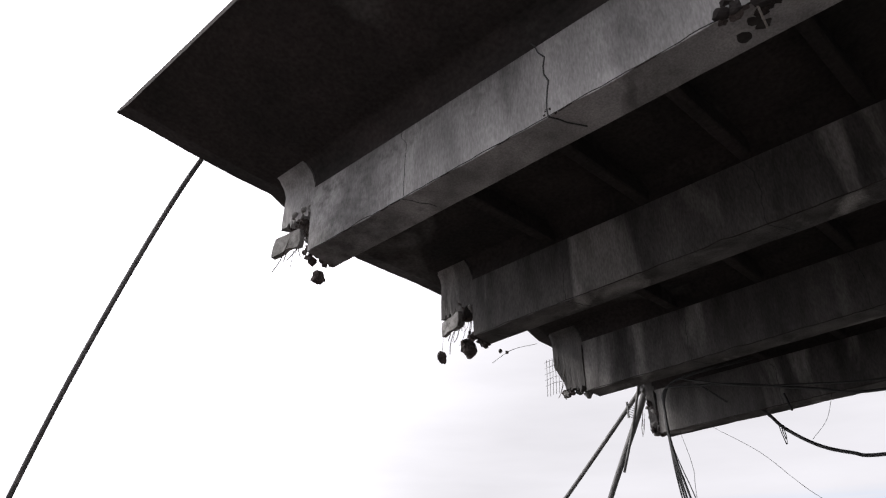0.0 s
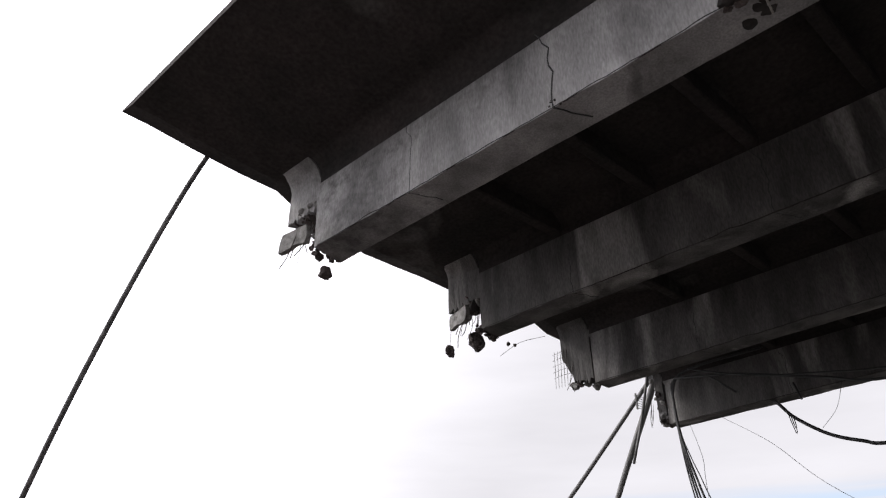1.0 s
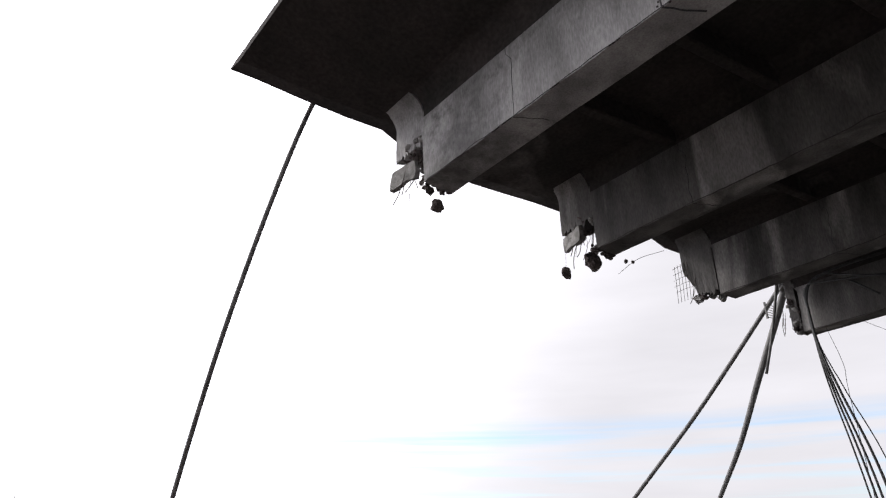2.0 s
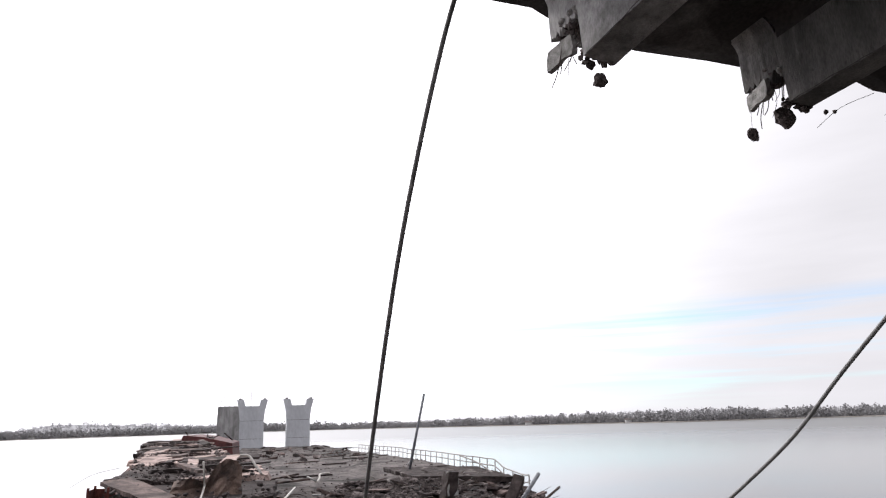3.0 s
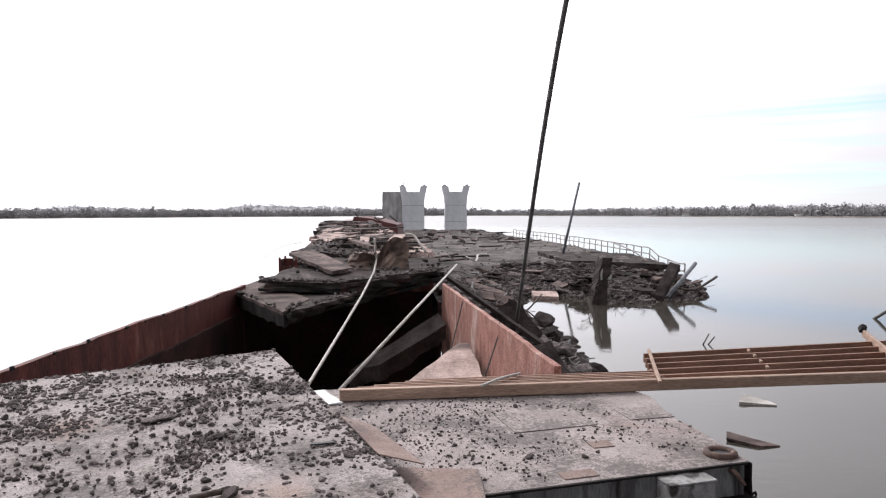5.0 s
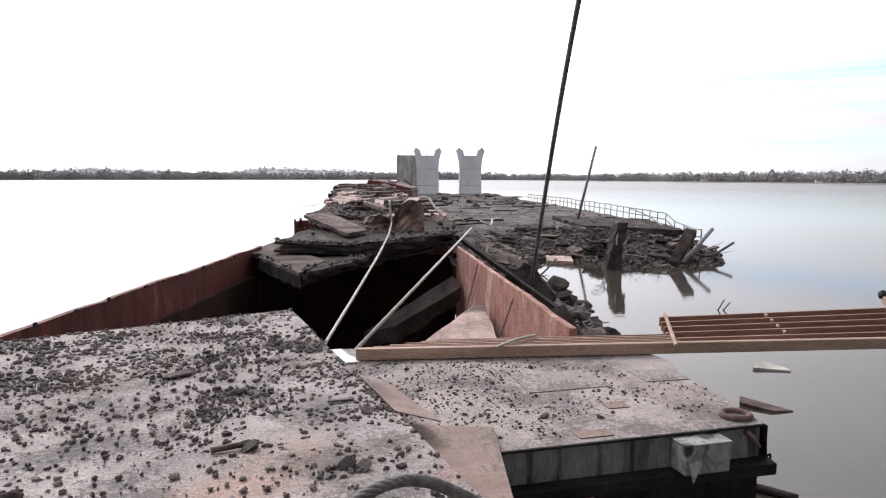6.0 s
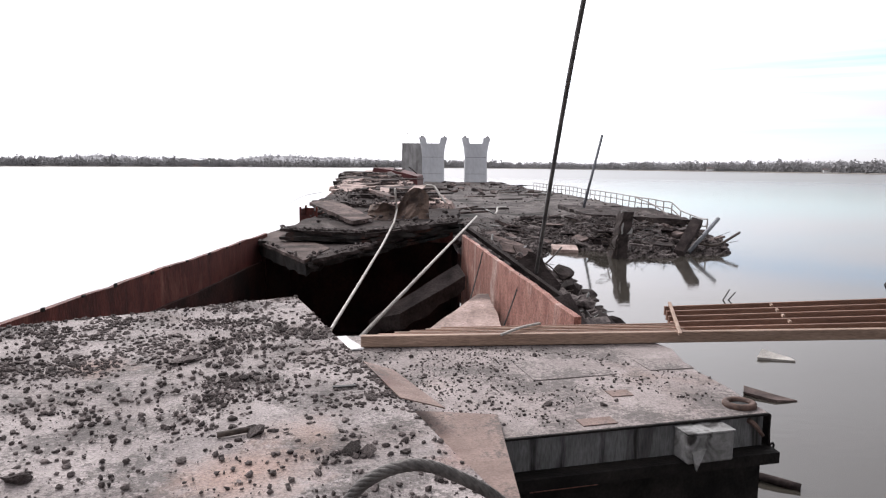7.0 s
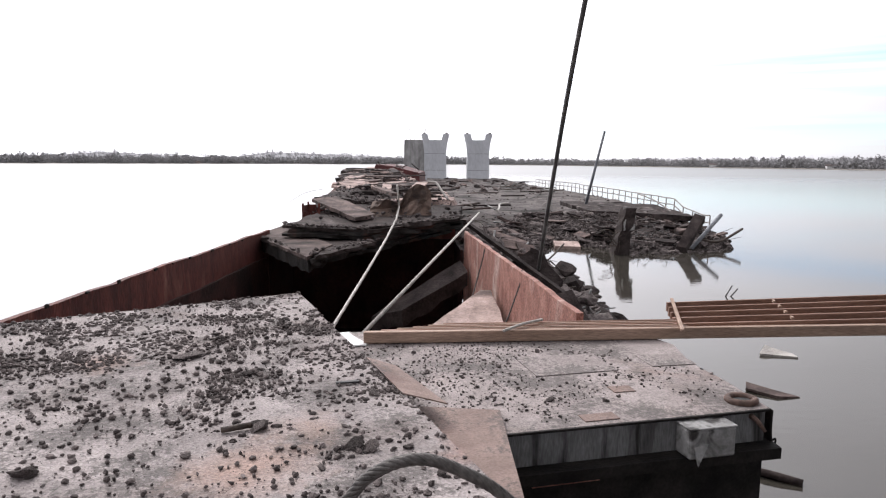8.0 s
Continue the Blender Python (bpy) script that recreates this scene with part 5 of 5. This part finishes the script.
def road_height(x, y):
    if x > road_right(y) or x < -3.0:
        return None
    d = y - road_front(x)
    q = Vector((x, y, 0))
    lip = 9.5 if x > 8.5 else 9
    z = float(np.interp(d, [-4, 0, 1.5, 6, lip - 0.2, lip + 0.3, 40], [-0.8, -0.05, 0.3, 0.55, 0.75, 1.15 if x > 8.5 else 0.85, 1.3]))
    rough = float(np.interp(d, [0, 6, 9.5, 12, 60, 80], [0.55, 0.55, 0.3, 0.07, 0.1, 0.45]))
    ridge = abs(noise.noise(q * 0.9)) * 0.5 + abs(noise.noise(q * 2.1)) * 0.35
    return z + rough * (noise.noise(q * 0.45) * 0.5 + ridge - 0.2 + 0.25 * noise.noise(q * 4.1))


bm = bmesh.new()
sheet(bm, -3, 17, 19, 44.4, road_height, 0.2)
solo("rubble_roadway", bm, M_RUBBLE, (5, 40, 0), "collapsed roadway edge buried under dark rubble", "roadway", kind="structure")
bm = bmesh.new()
sheet(bm, -3, 17, 44.2, 128, road_height, 0.35)
solo("rubble_roadway", bm, M_ROAD, (5, 100, 0), "collapsed dusty roadway slab sagging into the water", "roadway", kind="structure")


def bank_height(x, y):
    if x < float(np.interp(y, [6, 15, 24], [1.62, 0.75, 0.2])):
        return None
    right = float(np.interp(y, [7, 12, 17, 20, 24, 27], [2.9, 3.9, 4.5, 4.8, 4.7, 4.3]))
    e = right - x
    z = float(np.interp(e, [-1.0, 0, 0.8, 2, 4], [-0.7, -0.1, 0.5, 1.15, 1.75]))
    q = Vector((x, y, 3))
    return z + 0.5 * noise.noise(q * 0.8) * (1 if e > 0.3 else 0.4) + 0.35 * abs(noise.noise(q * 2.2))


bm = bmesh.new()
sheet(bm, 0, 6.5, 7, 27.5, bank_height, 0.16)
solo("rubble_bank", bm, M_RUBBLE, (3, 18, 0), "dark rubble heaped in the water beside the barge", "rubble", kind="structure")


def road_rubble():
    rnd = random.Random(31)
    spots = []
    while len(spots) < 16000:
        x = rnd.uniform(-1, 16.5)
        d = rnd.uniform(-0.4, 11.5) if rnd.random() < 0.8 else rnd.uniform(11, 85)
        y = road_front(x) + d
        z = road_height(x, y)
        if z is None or z < -0.25:
            continue
        if d > 11.5 and noise.noise(Vector((x * 0.3, y * 0.2, 4))) < 0.08 and rnd.random() < 0.85:
            continue
        r = 0.025 + (0.17 if d < 16 else 0.1) * rnd.random() ** 5
        spots.append((x, y, z + r * 0.2, r))
    scatter("rubble", spots, M_STONE, (6, 40, 0.5), "dark broken concrete rubble over the fallen roadway", "rubble", 5)
    spots = []
    while len(spots) < 1500:
        y = rnd.uniform(8, 27)
        x = rnd.uniform(0.4, 5.4)
        z = bank_height(x, y)
        if z is None or z < -0.2:
            continue
        r = 0.05 + 0.22 * rnd.random() ** 3
        spots.append((x, y, z + r * 0.25, r))
    scatter("rubble", spots, M_STONE, (3, 18, 0.3), "dark broken stone heaped beside the barge", "rubble", 6)
    for k in range(34):
        y = rnd.uniform(9, 26)
        x = float(np.interp(y, [7, 12, 17, 20, 24, 27], [2.9, 3.9, 4.5, 4.8, 4.7, 4.3])) + rnd.uniform(-1.0, 0.5)
        r = rnd.uniform(0.16, 0.42)
        bm = bmesh.new()
        z = max(bank_height(x, y) or 0, -0.1)
        rock(bm, (x, y, z + r * 0.15), r, 0.7, k + 40, 2)
        solo("boulder", bm, M_SLABDARK, (x, y, z - r * 0.3), "dark angular block of broken concrete at the waterside", "concrete block", "blocks beside the barge")
    for k in range(110):
        x = rnd.uniform(0.5, 15.8)
        y = road_front(x) + rnd.uniform(1.0, 10)
        z = road_height(x, y)
        if z is None:
            continue
        slab("concrete_piece", (x, y, z + 0.2), (rnd.uniform(0.4, 1.9), rnd.uniform(0.2, 0.8), rnd.uniform(0.06, 0.16)), (rnd.uniform(-18, 18), rnd.uniform(-20, 20), rnd.uniform(0, 180)), rnd.choice((M_SLABDARK, M_SLABDARK, M_SLAB, M_STONE)),
             "broken dark concrete piece in the roadway rubble", "concrete block", "broken pieces on the roadway", 0.06, 0.25, k + 200, warp=0.02)
    for k in range(40):
        x = rnd.uniform(1, 15.8)
        y = road_front(x) + rnd.uniform(0.5, 14)
        z = road_height(x, y)
        if z is None:
            continue
        a = rnd.uniform(0, math.pi)
        L = rnd.uniform(0.5, 1.8)
        hang("steel_bar", ((x, y, z - 0.05), (x + 0.4 * L * math.cos(a), y + 0.4 * L * math.sin(a), z + 0.25 * rnd.random()), (x + L * math.cos(a), y + L * math.sin(a), z + rnd.uniform(-0.05, 0.5))), rnd.uniform(0.015, 0.035), M_REBAR,
             "bent dark bar sticking out of the rubble", "bar", "bars in the rubble", 5, 4)


road_rubble()
prism(((0.15, 18.2, 3.2), (0.25, 18.35, 3.2), (3.05, 15.95, 1.35), (2.95, 15.8, 1.35)), 0.12, M_SLABDARK, "steel_girder", "dark steel girder sloping down beside the barge", "girder", "", 0.02, 0.5, 8)
prism(((1.75, 16.9, 1.9), (2.35, 17.0, 2.25), (3.1, 16.6, 1.5), (2.65, 16.2, 1.1)), 0.12, M_SLABDARK, "concrete_plate", "dark concrete plate tipped beside the barge", "slab", "tipped plates", 0.05, 0.25, 9)
prism(((2.2, 13.4, 1.75), (2.7, 13.6, 1.85), (3.2, 12.6, 1.0), (2.6, 12.3, 0.9)), 0.12, M_SLABDARK, "concrete_plate", "dark concrete plate tipped beside the barge", "slab", "tipped plates", 0.05, 0.25, 10)
prism(((2.42, 17.75, 2.2), (2.85, 17.85, 2.0), (3.0, 17.5, 1.2), (2.45, 17.4, 1.2)), 0.4, M_SLABDARK, "concrete_block", "dark upright concrete lump at the pipe's foot", "concrete block", "", 0.1, 0.25, 11)


# ---- piers ----
def pier(x, y, yaw, label, mat, w=4.75, h=9.75):
    b = thing("bridge_pier", (x, y, 0), label, "pier", "standing piers")
    m = Matrix.Translation((x, y, 0)) @ pose(0, 0, 0, 0, 0, yaw)
    prof = [(-w * 0.45, -1), (-w * 0.435, h * 0.62), (-w * 0.47, h * 0.8), (-w * 0.57, h), (-w * 0.31, h), (-w * 0.25, h * 0.885), (w * 0.25, h * 0.885), (w * 0.31, h), (w * 0.57, h), (w * 0.47, h * 0.8), (w * 0.435, h * 0.62), (w * 0.45, -1)]
    bm = bmesh.new()
    loft(bm, [[m @ Vector((px, py, pz)) for px, pz in prof] for py in (-1.1, 1.1)])
    part("shaft", bm, mat, b)
    # joints between the pours, a rib up the middle and dark stains where they leak
    for z in (h * 0.3, h * 0.62):
        bm = bmesh.new()
        box(bm, m @ pose(0, -1.105, z), w * 0.86, 0.03, 0.05)
        part("pour_joint", bm, M_GIRDERSOOTSHADE, b)
    for px in (-0.22, 0.22):
        bm = bmesh.new()
        box(bm, m @ pose(px * w, -1.11, h * 0.42), 0.06, 0.06, h * 0.84)
        part("rib", bm, mat, b)
    for s in (-1, 1):
        bm = bmesh.new()
        bmesh.ops.create_cone(bm, cap_ends=True, segments=14, radius1=w * 0.06, radius2=w * 0.06, depth=2.1, matrix=m @ pose(s * w * 0.45, 0, h + 0.02, 90))
        part("bearing_seat", bm, M_GIRDER, b)
    return b


pier(-1.5, 127, 2, "pale grey concrete bridge pier with forked head", M_PIER)
pier(6.65, 127, 2, "pale grey concrete bridge pier with forked head standing apart", M_PIER)
bm = bmesh.new()
loft(bm, [[Vector((-8.6 + 0.9 * (1 - t) ** 2 + 0.5 * t, 139, -0.5 + 9.6 * t)), Vector((-3.2, 139.5, -0.5 + 9.6 * t)), Vector((-3.2, 141.5, -0.5 + 9.6 * t)), Vector((-8.0 + 0.9 * (1 - t) ** 2 + 0.5 * t, 141.5, -0.5 + 9.6 * t))] for t in np.linspace(0, 1, 9)])
solo("wall_slab", bm, M_GIRDER, (-6, 140, -0.5), "dark grey concrete wall panel behind the piers", "wall")


# ---- railing on the fallen roadway ----
def railing():
    b = thing("railing", (15.5, 55, 1.2), "sagging pale steel railing along the fallen roadway", "railing")
    ys = [38.5 + 1.6 * k for k in range(33)]
    P = []
    for y in ys:
        x = float(np.interp(y, [38, 40, 55, 75, 90], [15.6, 15.9, 15.6, 14.3, 12.6]))
        P.append(Vector((x, y, (road_height(x - 0.2, y) or 1.0) - 0.02)))
    H = [0.95 + 0.05 * noise.noise(Vector((p.y, 0, 0))) for p in P]
    for p, h in zip(P, H):
        bm = bmesh.new()
        bar(bm, p, p + Vector((0.03, 0, h)), 0.06, 0.06)
        part("post", bm, M_RAILPAINT, b)
    for f in (1.0, 0.55):
        bm = bmesh.new()
        tube(bm, [p + Vector((0, 0, h * f)) for p, h in zip(P, H)], 0.04, 6, 2)
        part("rail", bm, M_RAILPAINT, b)
    bm = bmesh.new()
    tube(bm, [P[9] + Vector((0, 0, 0.9)), P[6] + Vector((-0.2, 0, 0.6)), P[3] + Vector((-0.3, 0, 0.35)), P[0] + Vector((-0.4, -1, 0.0))], 0.05, 6, 6)
    part("fallen_rail", bm, M_RAILPAINT, b)


railing()
hang("lamp_pole", ((10.6, 49.5, 0.6), (11.85, 48.9, 6.8)), 0.11, M_BLUEPAINT, "leaning thin grey-blue pole standing on the roadway", "pole", n=1, r2=0.09)
hang("blue_pole", ((12.8, 33.5, 0.15), (15.1, 35.6, 1.72)), 0.11, M_BLUEPAINT, "faded blue pole stuck in the rubble at the shore", "pole", n=1)
hang("driftwood_pole", ((13.6, 34.4, 0.5), (14.7, 34.6, 0.4), (16.4, 35.8, 0.95)), 0.07, M_REBAR, "grey broken branch-like bar over the water", "bar", n=3)


def shore_ruin():
    """The broken column stub, its torn bars, and leaning blocks at the fallen roadway's corner."""
    b = thing("column_stub", (8.9, 32.6, 0), "broken concrete column stub rising from the water", "column")
    bm = bmesh.new()
    rings = []
    for k in range(9):
        z = -0.5 + 0.35 * k
        w = 0.42 - 0.035 * k + (0.1 if k > 5 else 0)
        n = lambda q: 0.12 * noise.noise(Vector((q, k * 0.9, 3)))
        rings.append([Vector((8.75 + 0.06 * k + sx * w + n(i), 32.6 + sy * 0.45 + n(i + 5), z)) for i, (sx, sy) in enumerate(((-1, -1), (0, -1.2), (1, -1), (1, 1), (0, 1.2), (-1, 1)))])
    loft(bm, rings)
    part("foot", bm, M_SLABDARK, b)
    bm = bmesh.new()
    rough_slab(bm, Matrix.Translation((9.2, 32.15, 1.75)) @ pose(0, 0, 0, 84, 6, 8), 0.48, 1.05, 0.35, 0.12, 0.15, 0.04, 5)
    part("shaft", bm, M_BROKEN, b)
    rnd = random.Random(12)
    for k in range(12):
        a = Vector((8.5 + 0.6 * rnd.random(), 32.2, 1.2 * rnd.random()))
        c = a + Vector((rnd.uniform(-0.9, 0.3), -0.1, rnd.uniform(-0.9, 0.7)))
        bm = bmesh.new()
        tube(bm, (a, (a + c) / 2 + Vector((0, 0, 0.15)), c), 0.025, 5, 3)
        part("torn_bar", bm, M_REBAR, b)
    prism(((11.9, 33.1, 0.35), (12.35, 33.0, 0.25), (13.75, 34.3, 1.75), (13.3, 34.6, 1.9)), 0.3, M_SLABDARK, "concrete_post", "dark concrete post leaning on the roadway edge", "post", "", 0.05, 0.35, 6)
    prism(((5.9, 34.2, 0.18), (7.2, 34.0, 0.15), (7.3, 35.0, 0.3), (6.0, 35.3, 0.3)), 0.2, M_SLABPALE, "concrete_plate", "pale concrete plate lying at the water's edge", "slab", "tipped plates", 0.07, 0.3, 7)
    for k in range(100):
        x = rnd.uniform(8.5, 15.6)
        y = road_front(x) + rnd.uniform(0.3, 9)
        z = road_height(x, y) or 0.3
        hang("reed", ((x, y, z - 0.05), (x + rnd.uniform(-0.3, 0.3), y - 0.1, z + 0.25), (x + rnd.uniform(-0.8, 0.8), y - 0.3, z + rnd.uniform(0.1, 0.7))), 0.012, M_REBAR if k % 3 else M_PIPE, "thin dry stalk in the shore rubble", "stalk", "dry stalks", 4, 3)


shore_ruin()
prism(((9.6, 43.6, 1.38), (15.9, 41.0, 1.2), (16.0, 50, 1.4), (9.2, 52, 1.5)), 0.32, M_SLABDARK, "roadway_slab", "torn dark edge of the fallen roadway slab", "slab", "", 0.18, 0.4, 52)


def floating_bits():
    for pts, lab, mt, th in ((((7.5, 15.05, 0.06), (8.3, 14.85, 0.03), (8.3, 15.1, 0.04), (7.75, 15.35, 0.18)), "pale triangular panel floating in the river", M_PIPEPALE, 0.06),
                             (((6.05, 12.6, 0.07), (6.5, 12.2, 0.05), (6.95, 12.25, 0.02), (6.2, 12.95, 0.09)), "grey waterlogged board floating in the river", M_SLAB, 0.05)):
        prism(pts, th, mt, "floating_board", lab, "board", "floating debris", 0.03, 0.25, 5)
    hang("floating_stick", ((4.2, 9.4, 0.02), (4.7, 9.0, 0.06), (5.1, 8.75, 0.03)), 0.06, M_SLABDARK, "dark stick floating beside the pontoon", "stick", "floating debris", 6, 4)
    for k in range(2):
        hang("floating_stick", ((9.6 + 0.15 * k, 22, -0.1), (9.9 + 0.2 * k, 22.1, 0.35 - 0.1 * k)), 0.025, M_PIPE, "broken stick poking out of the river", "stick", "floating debris", 6, 1)


floating_bits()

# ---- rods standing in the hopper ----
hang("conduit", ((-1.4, 7.2, 2.4), (-1.28, 7.6, 2.58), (-0.98, 13.9, 3.3), (-0.99, 14.3, 4.0)), 0.021, M_PIPEPALE, "thin pale bent pipe leaning out of the hopper", "pipe", "thin pipes", n=3)
hang("conduit", ((-0.95, 6.0, 2.68), (0.94, 17.0, 3.2)), 0.024, M_PIPEPALE, "thin pale straight pipe leaning on the barge wall", "pipe", "thin pipes", n=1)
for k in (0, 2):
    hang("loose_cable", ((0.78 + 0.2 * k, 12.0 - 1.2 * k, 2.92), (0.7 + 0.2 * k, 11.9 - 1.2 * k, 2.6), (0.45 + 0.15 * k, 11.4 - 1.1 * k, 1.9 + 0.2 * (k % 2)), (0.2, 11 - k, 1.7)), 0.012, M_CABLE, "thin black cable hanging inside the barge wall", "cable", "loose cables", 5, 5)
rnd = random.Random(77)
for k in range(6):
    x, y = (-7.7 + 0.9 * k, 140) if k < 4 else (-3.1 + 1.4 * (k - 4), 127)
    hang("rebar_stick", ((x, y, 7.8), (x + rnd.uniform(-0.4, 0.3), y, 10.2 + rnd.uniform(0, 1.3))), 0.05, M_REBAR, "thin bent bar standing on a broken pier", "bar", "bars on the piers", 5, 1)

hang("hose", ((3.7, 44.5, 1.25), (4.0, 46.5, 1.3), (4.2, 48.2, 1.45), (4.9, 49.3, 1.45)), 0.07, M_PIPEPALE, "pale bent hose lying on the fallen roadway", "hose", n=5)
# white sheet added for the bright water glimpsed through the gap
bm = bmesh.new()
rough_slab(bm, pose(-0.93, 6.3, 2.765, 0, 3, 30), 0.22, 0.5, 0.012, 0.03, 0.08, 0.01, 3)
solo("bright_water_patch", bm, M_FOAM, (-0.93, 6.3, 2.75), "ragged white patch on the pontoon edge, standing in for bright water", "scrap")


def road_wreckage():
    """Planks, pipes and torn sheets strewn along the fallen roadway."""
    rnd = random.Random(91)
    for k in range(36):
        x, y = rnd.uniform(-0.5, 13), rnd.uniform(36, 118)
        z = road_height(x, y)
        if z is None:
            continue
        a, L = rnd.uniform(-0.6, 0.6) + (math.pi / 2 if k % 3 == 0 else 0), rnd.uniform(1.0, 4.5)
        hang("pipe_scrap", ((x, y, z + 0.05), (x + L * math.cos(a), y + L * math.sin(a), (road_height(x + L * math.cos(a), y + L * math.sin(a)) or z) + rnd.uniform(0.03, 0.35))), rnd.uniform(0.03, 0.08), rnd.choice((M_REBAR, M_PIPE, M_SLABDARK, M_SLAB)),
             "dark length of pipe strewn on the roadway", "pipe", "scrap on the roadway", 5, 1)
    for k in range(45):
        x, y = rnd.uniform(-0.5, 12), rnd.uniform(70, 124)
        z = road_height(x, y)
        if z is None:
            continue
        slab("concrete_piece", (x, y, z + rnd.uniform(0.08, 0.3)), (rnd.uniform(0.4, 1.4), rnd.uniform(0.3, 0.8), rnd.uniform(0.1, 0.3)), (rnd.uniform(-20, 20), rnd.uniform(-20, 20), rnd.uniform(0, 180)), rnd.choice((M_SLABDARK, M_SLAB, M_STONE)),
             "broken concrete piece heaped near the piers", "concrete block", "broken pieces near the piers", 0.12, 0.5, k + 400)


road_wreckage()


def bank_scrap():
    """Bars and torn plates among the blocks beside the barge."""
    rnd = random.Random(55)
    for k in range(34):
        y = rnd.uniform(9.5, 25)
        x = rnd.uniform(1.6, 4.3)
        z = bank_height(x, y)
        if z is None:
            continue
        a, L = rnd.uniform(0, math.pi), rnd.uniform(0.4, 1.6)
        hang("steel_bar", ((x, y, z), (x + 0.5 * L * math.cos(a), y + 0.5 * L * math.sin(a), z + 0.3 * rnd.random()), (x + L * math.cos(a), y + L * math.sin(a), z + rnd.uniform(-0.1, 0.6))), rnd.uniform(0.012, 0.04), rnd.choice((M_REBAR, M_PIPE)),
             "bent dark bar among the blocks beside the barge", "bar", "bars beside the barge", 5, 4)
    for k in range(16):
        y = rnd.uniform(9.5, 24)
        x = rnd.uniform(1.9, 4.0)
        z = bank_height(x, y)
        if z is None:
            continue
        slab("concrete_piece", (x, y, z + 0.25), (rnd.uniform(0.4, 1.1), rnd.uniform(0.3, 0.7), rnd.uniform(0.06, 0.14)), (rnd.uniform(-30, 30), rnd.uniform(-35, 35), rnd.uniform(0, 180)), rnd.choice((M_SLABDARK, M_SLAB, M_STONE)),
             "broken concrete piece heaped beside the barge", "concrete block", "broken pieces beside the barge", 0.05, 0.2, k + 500, warp=0.02)


bank_scrap()
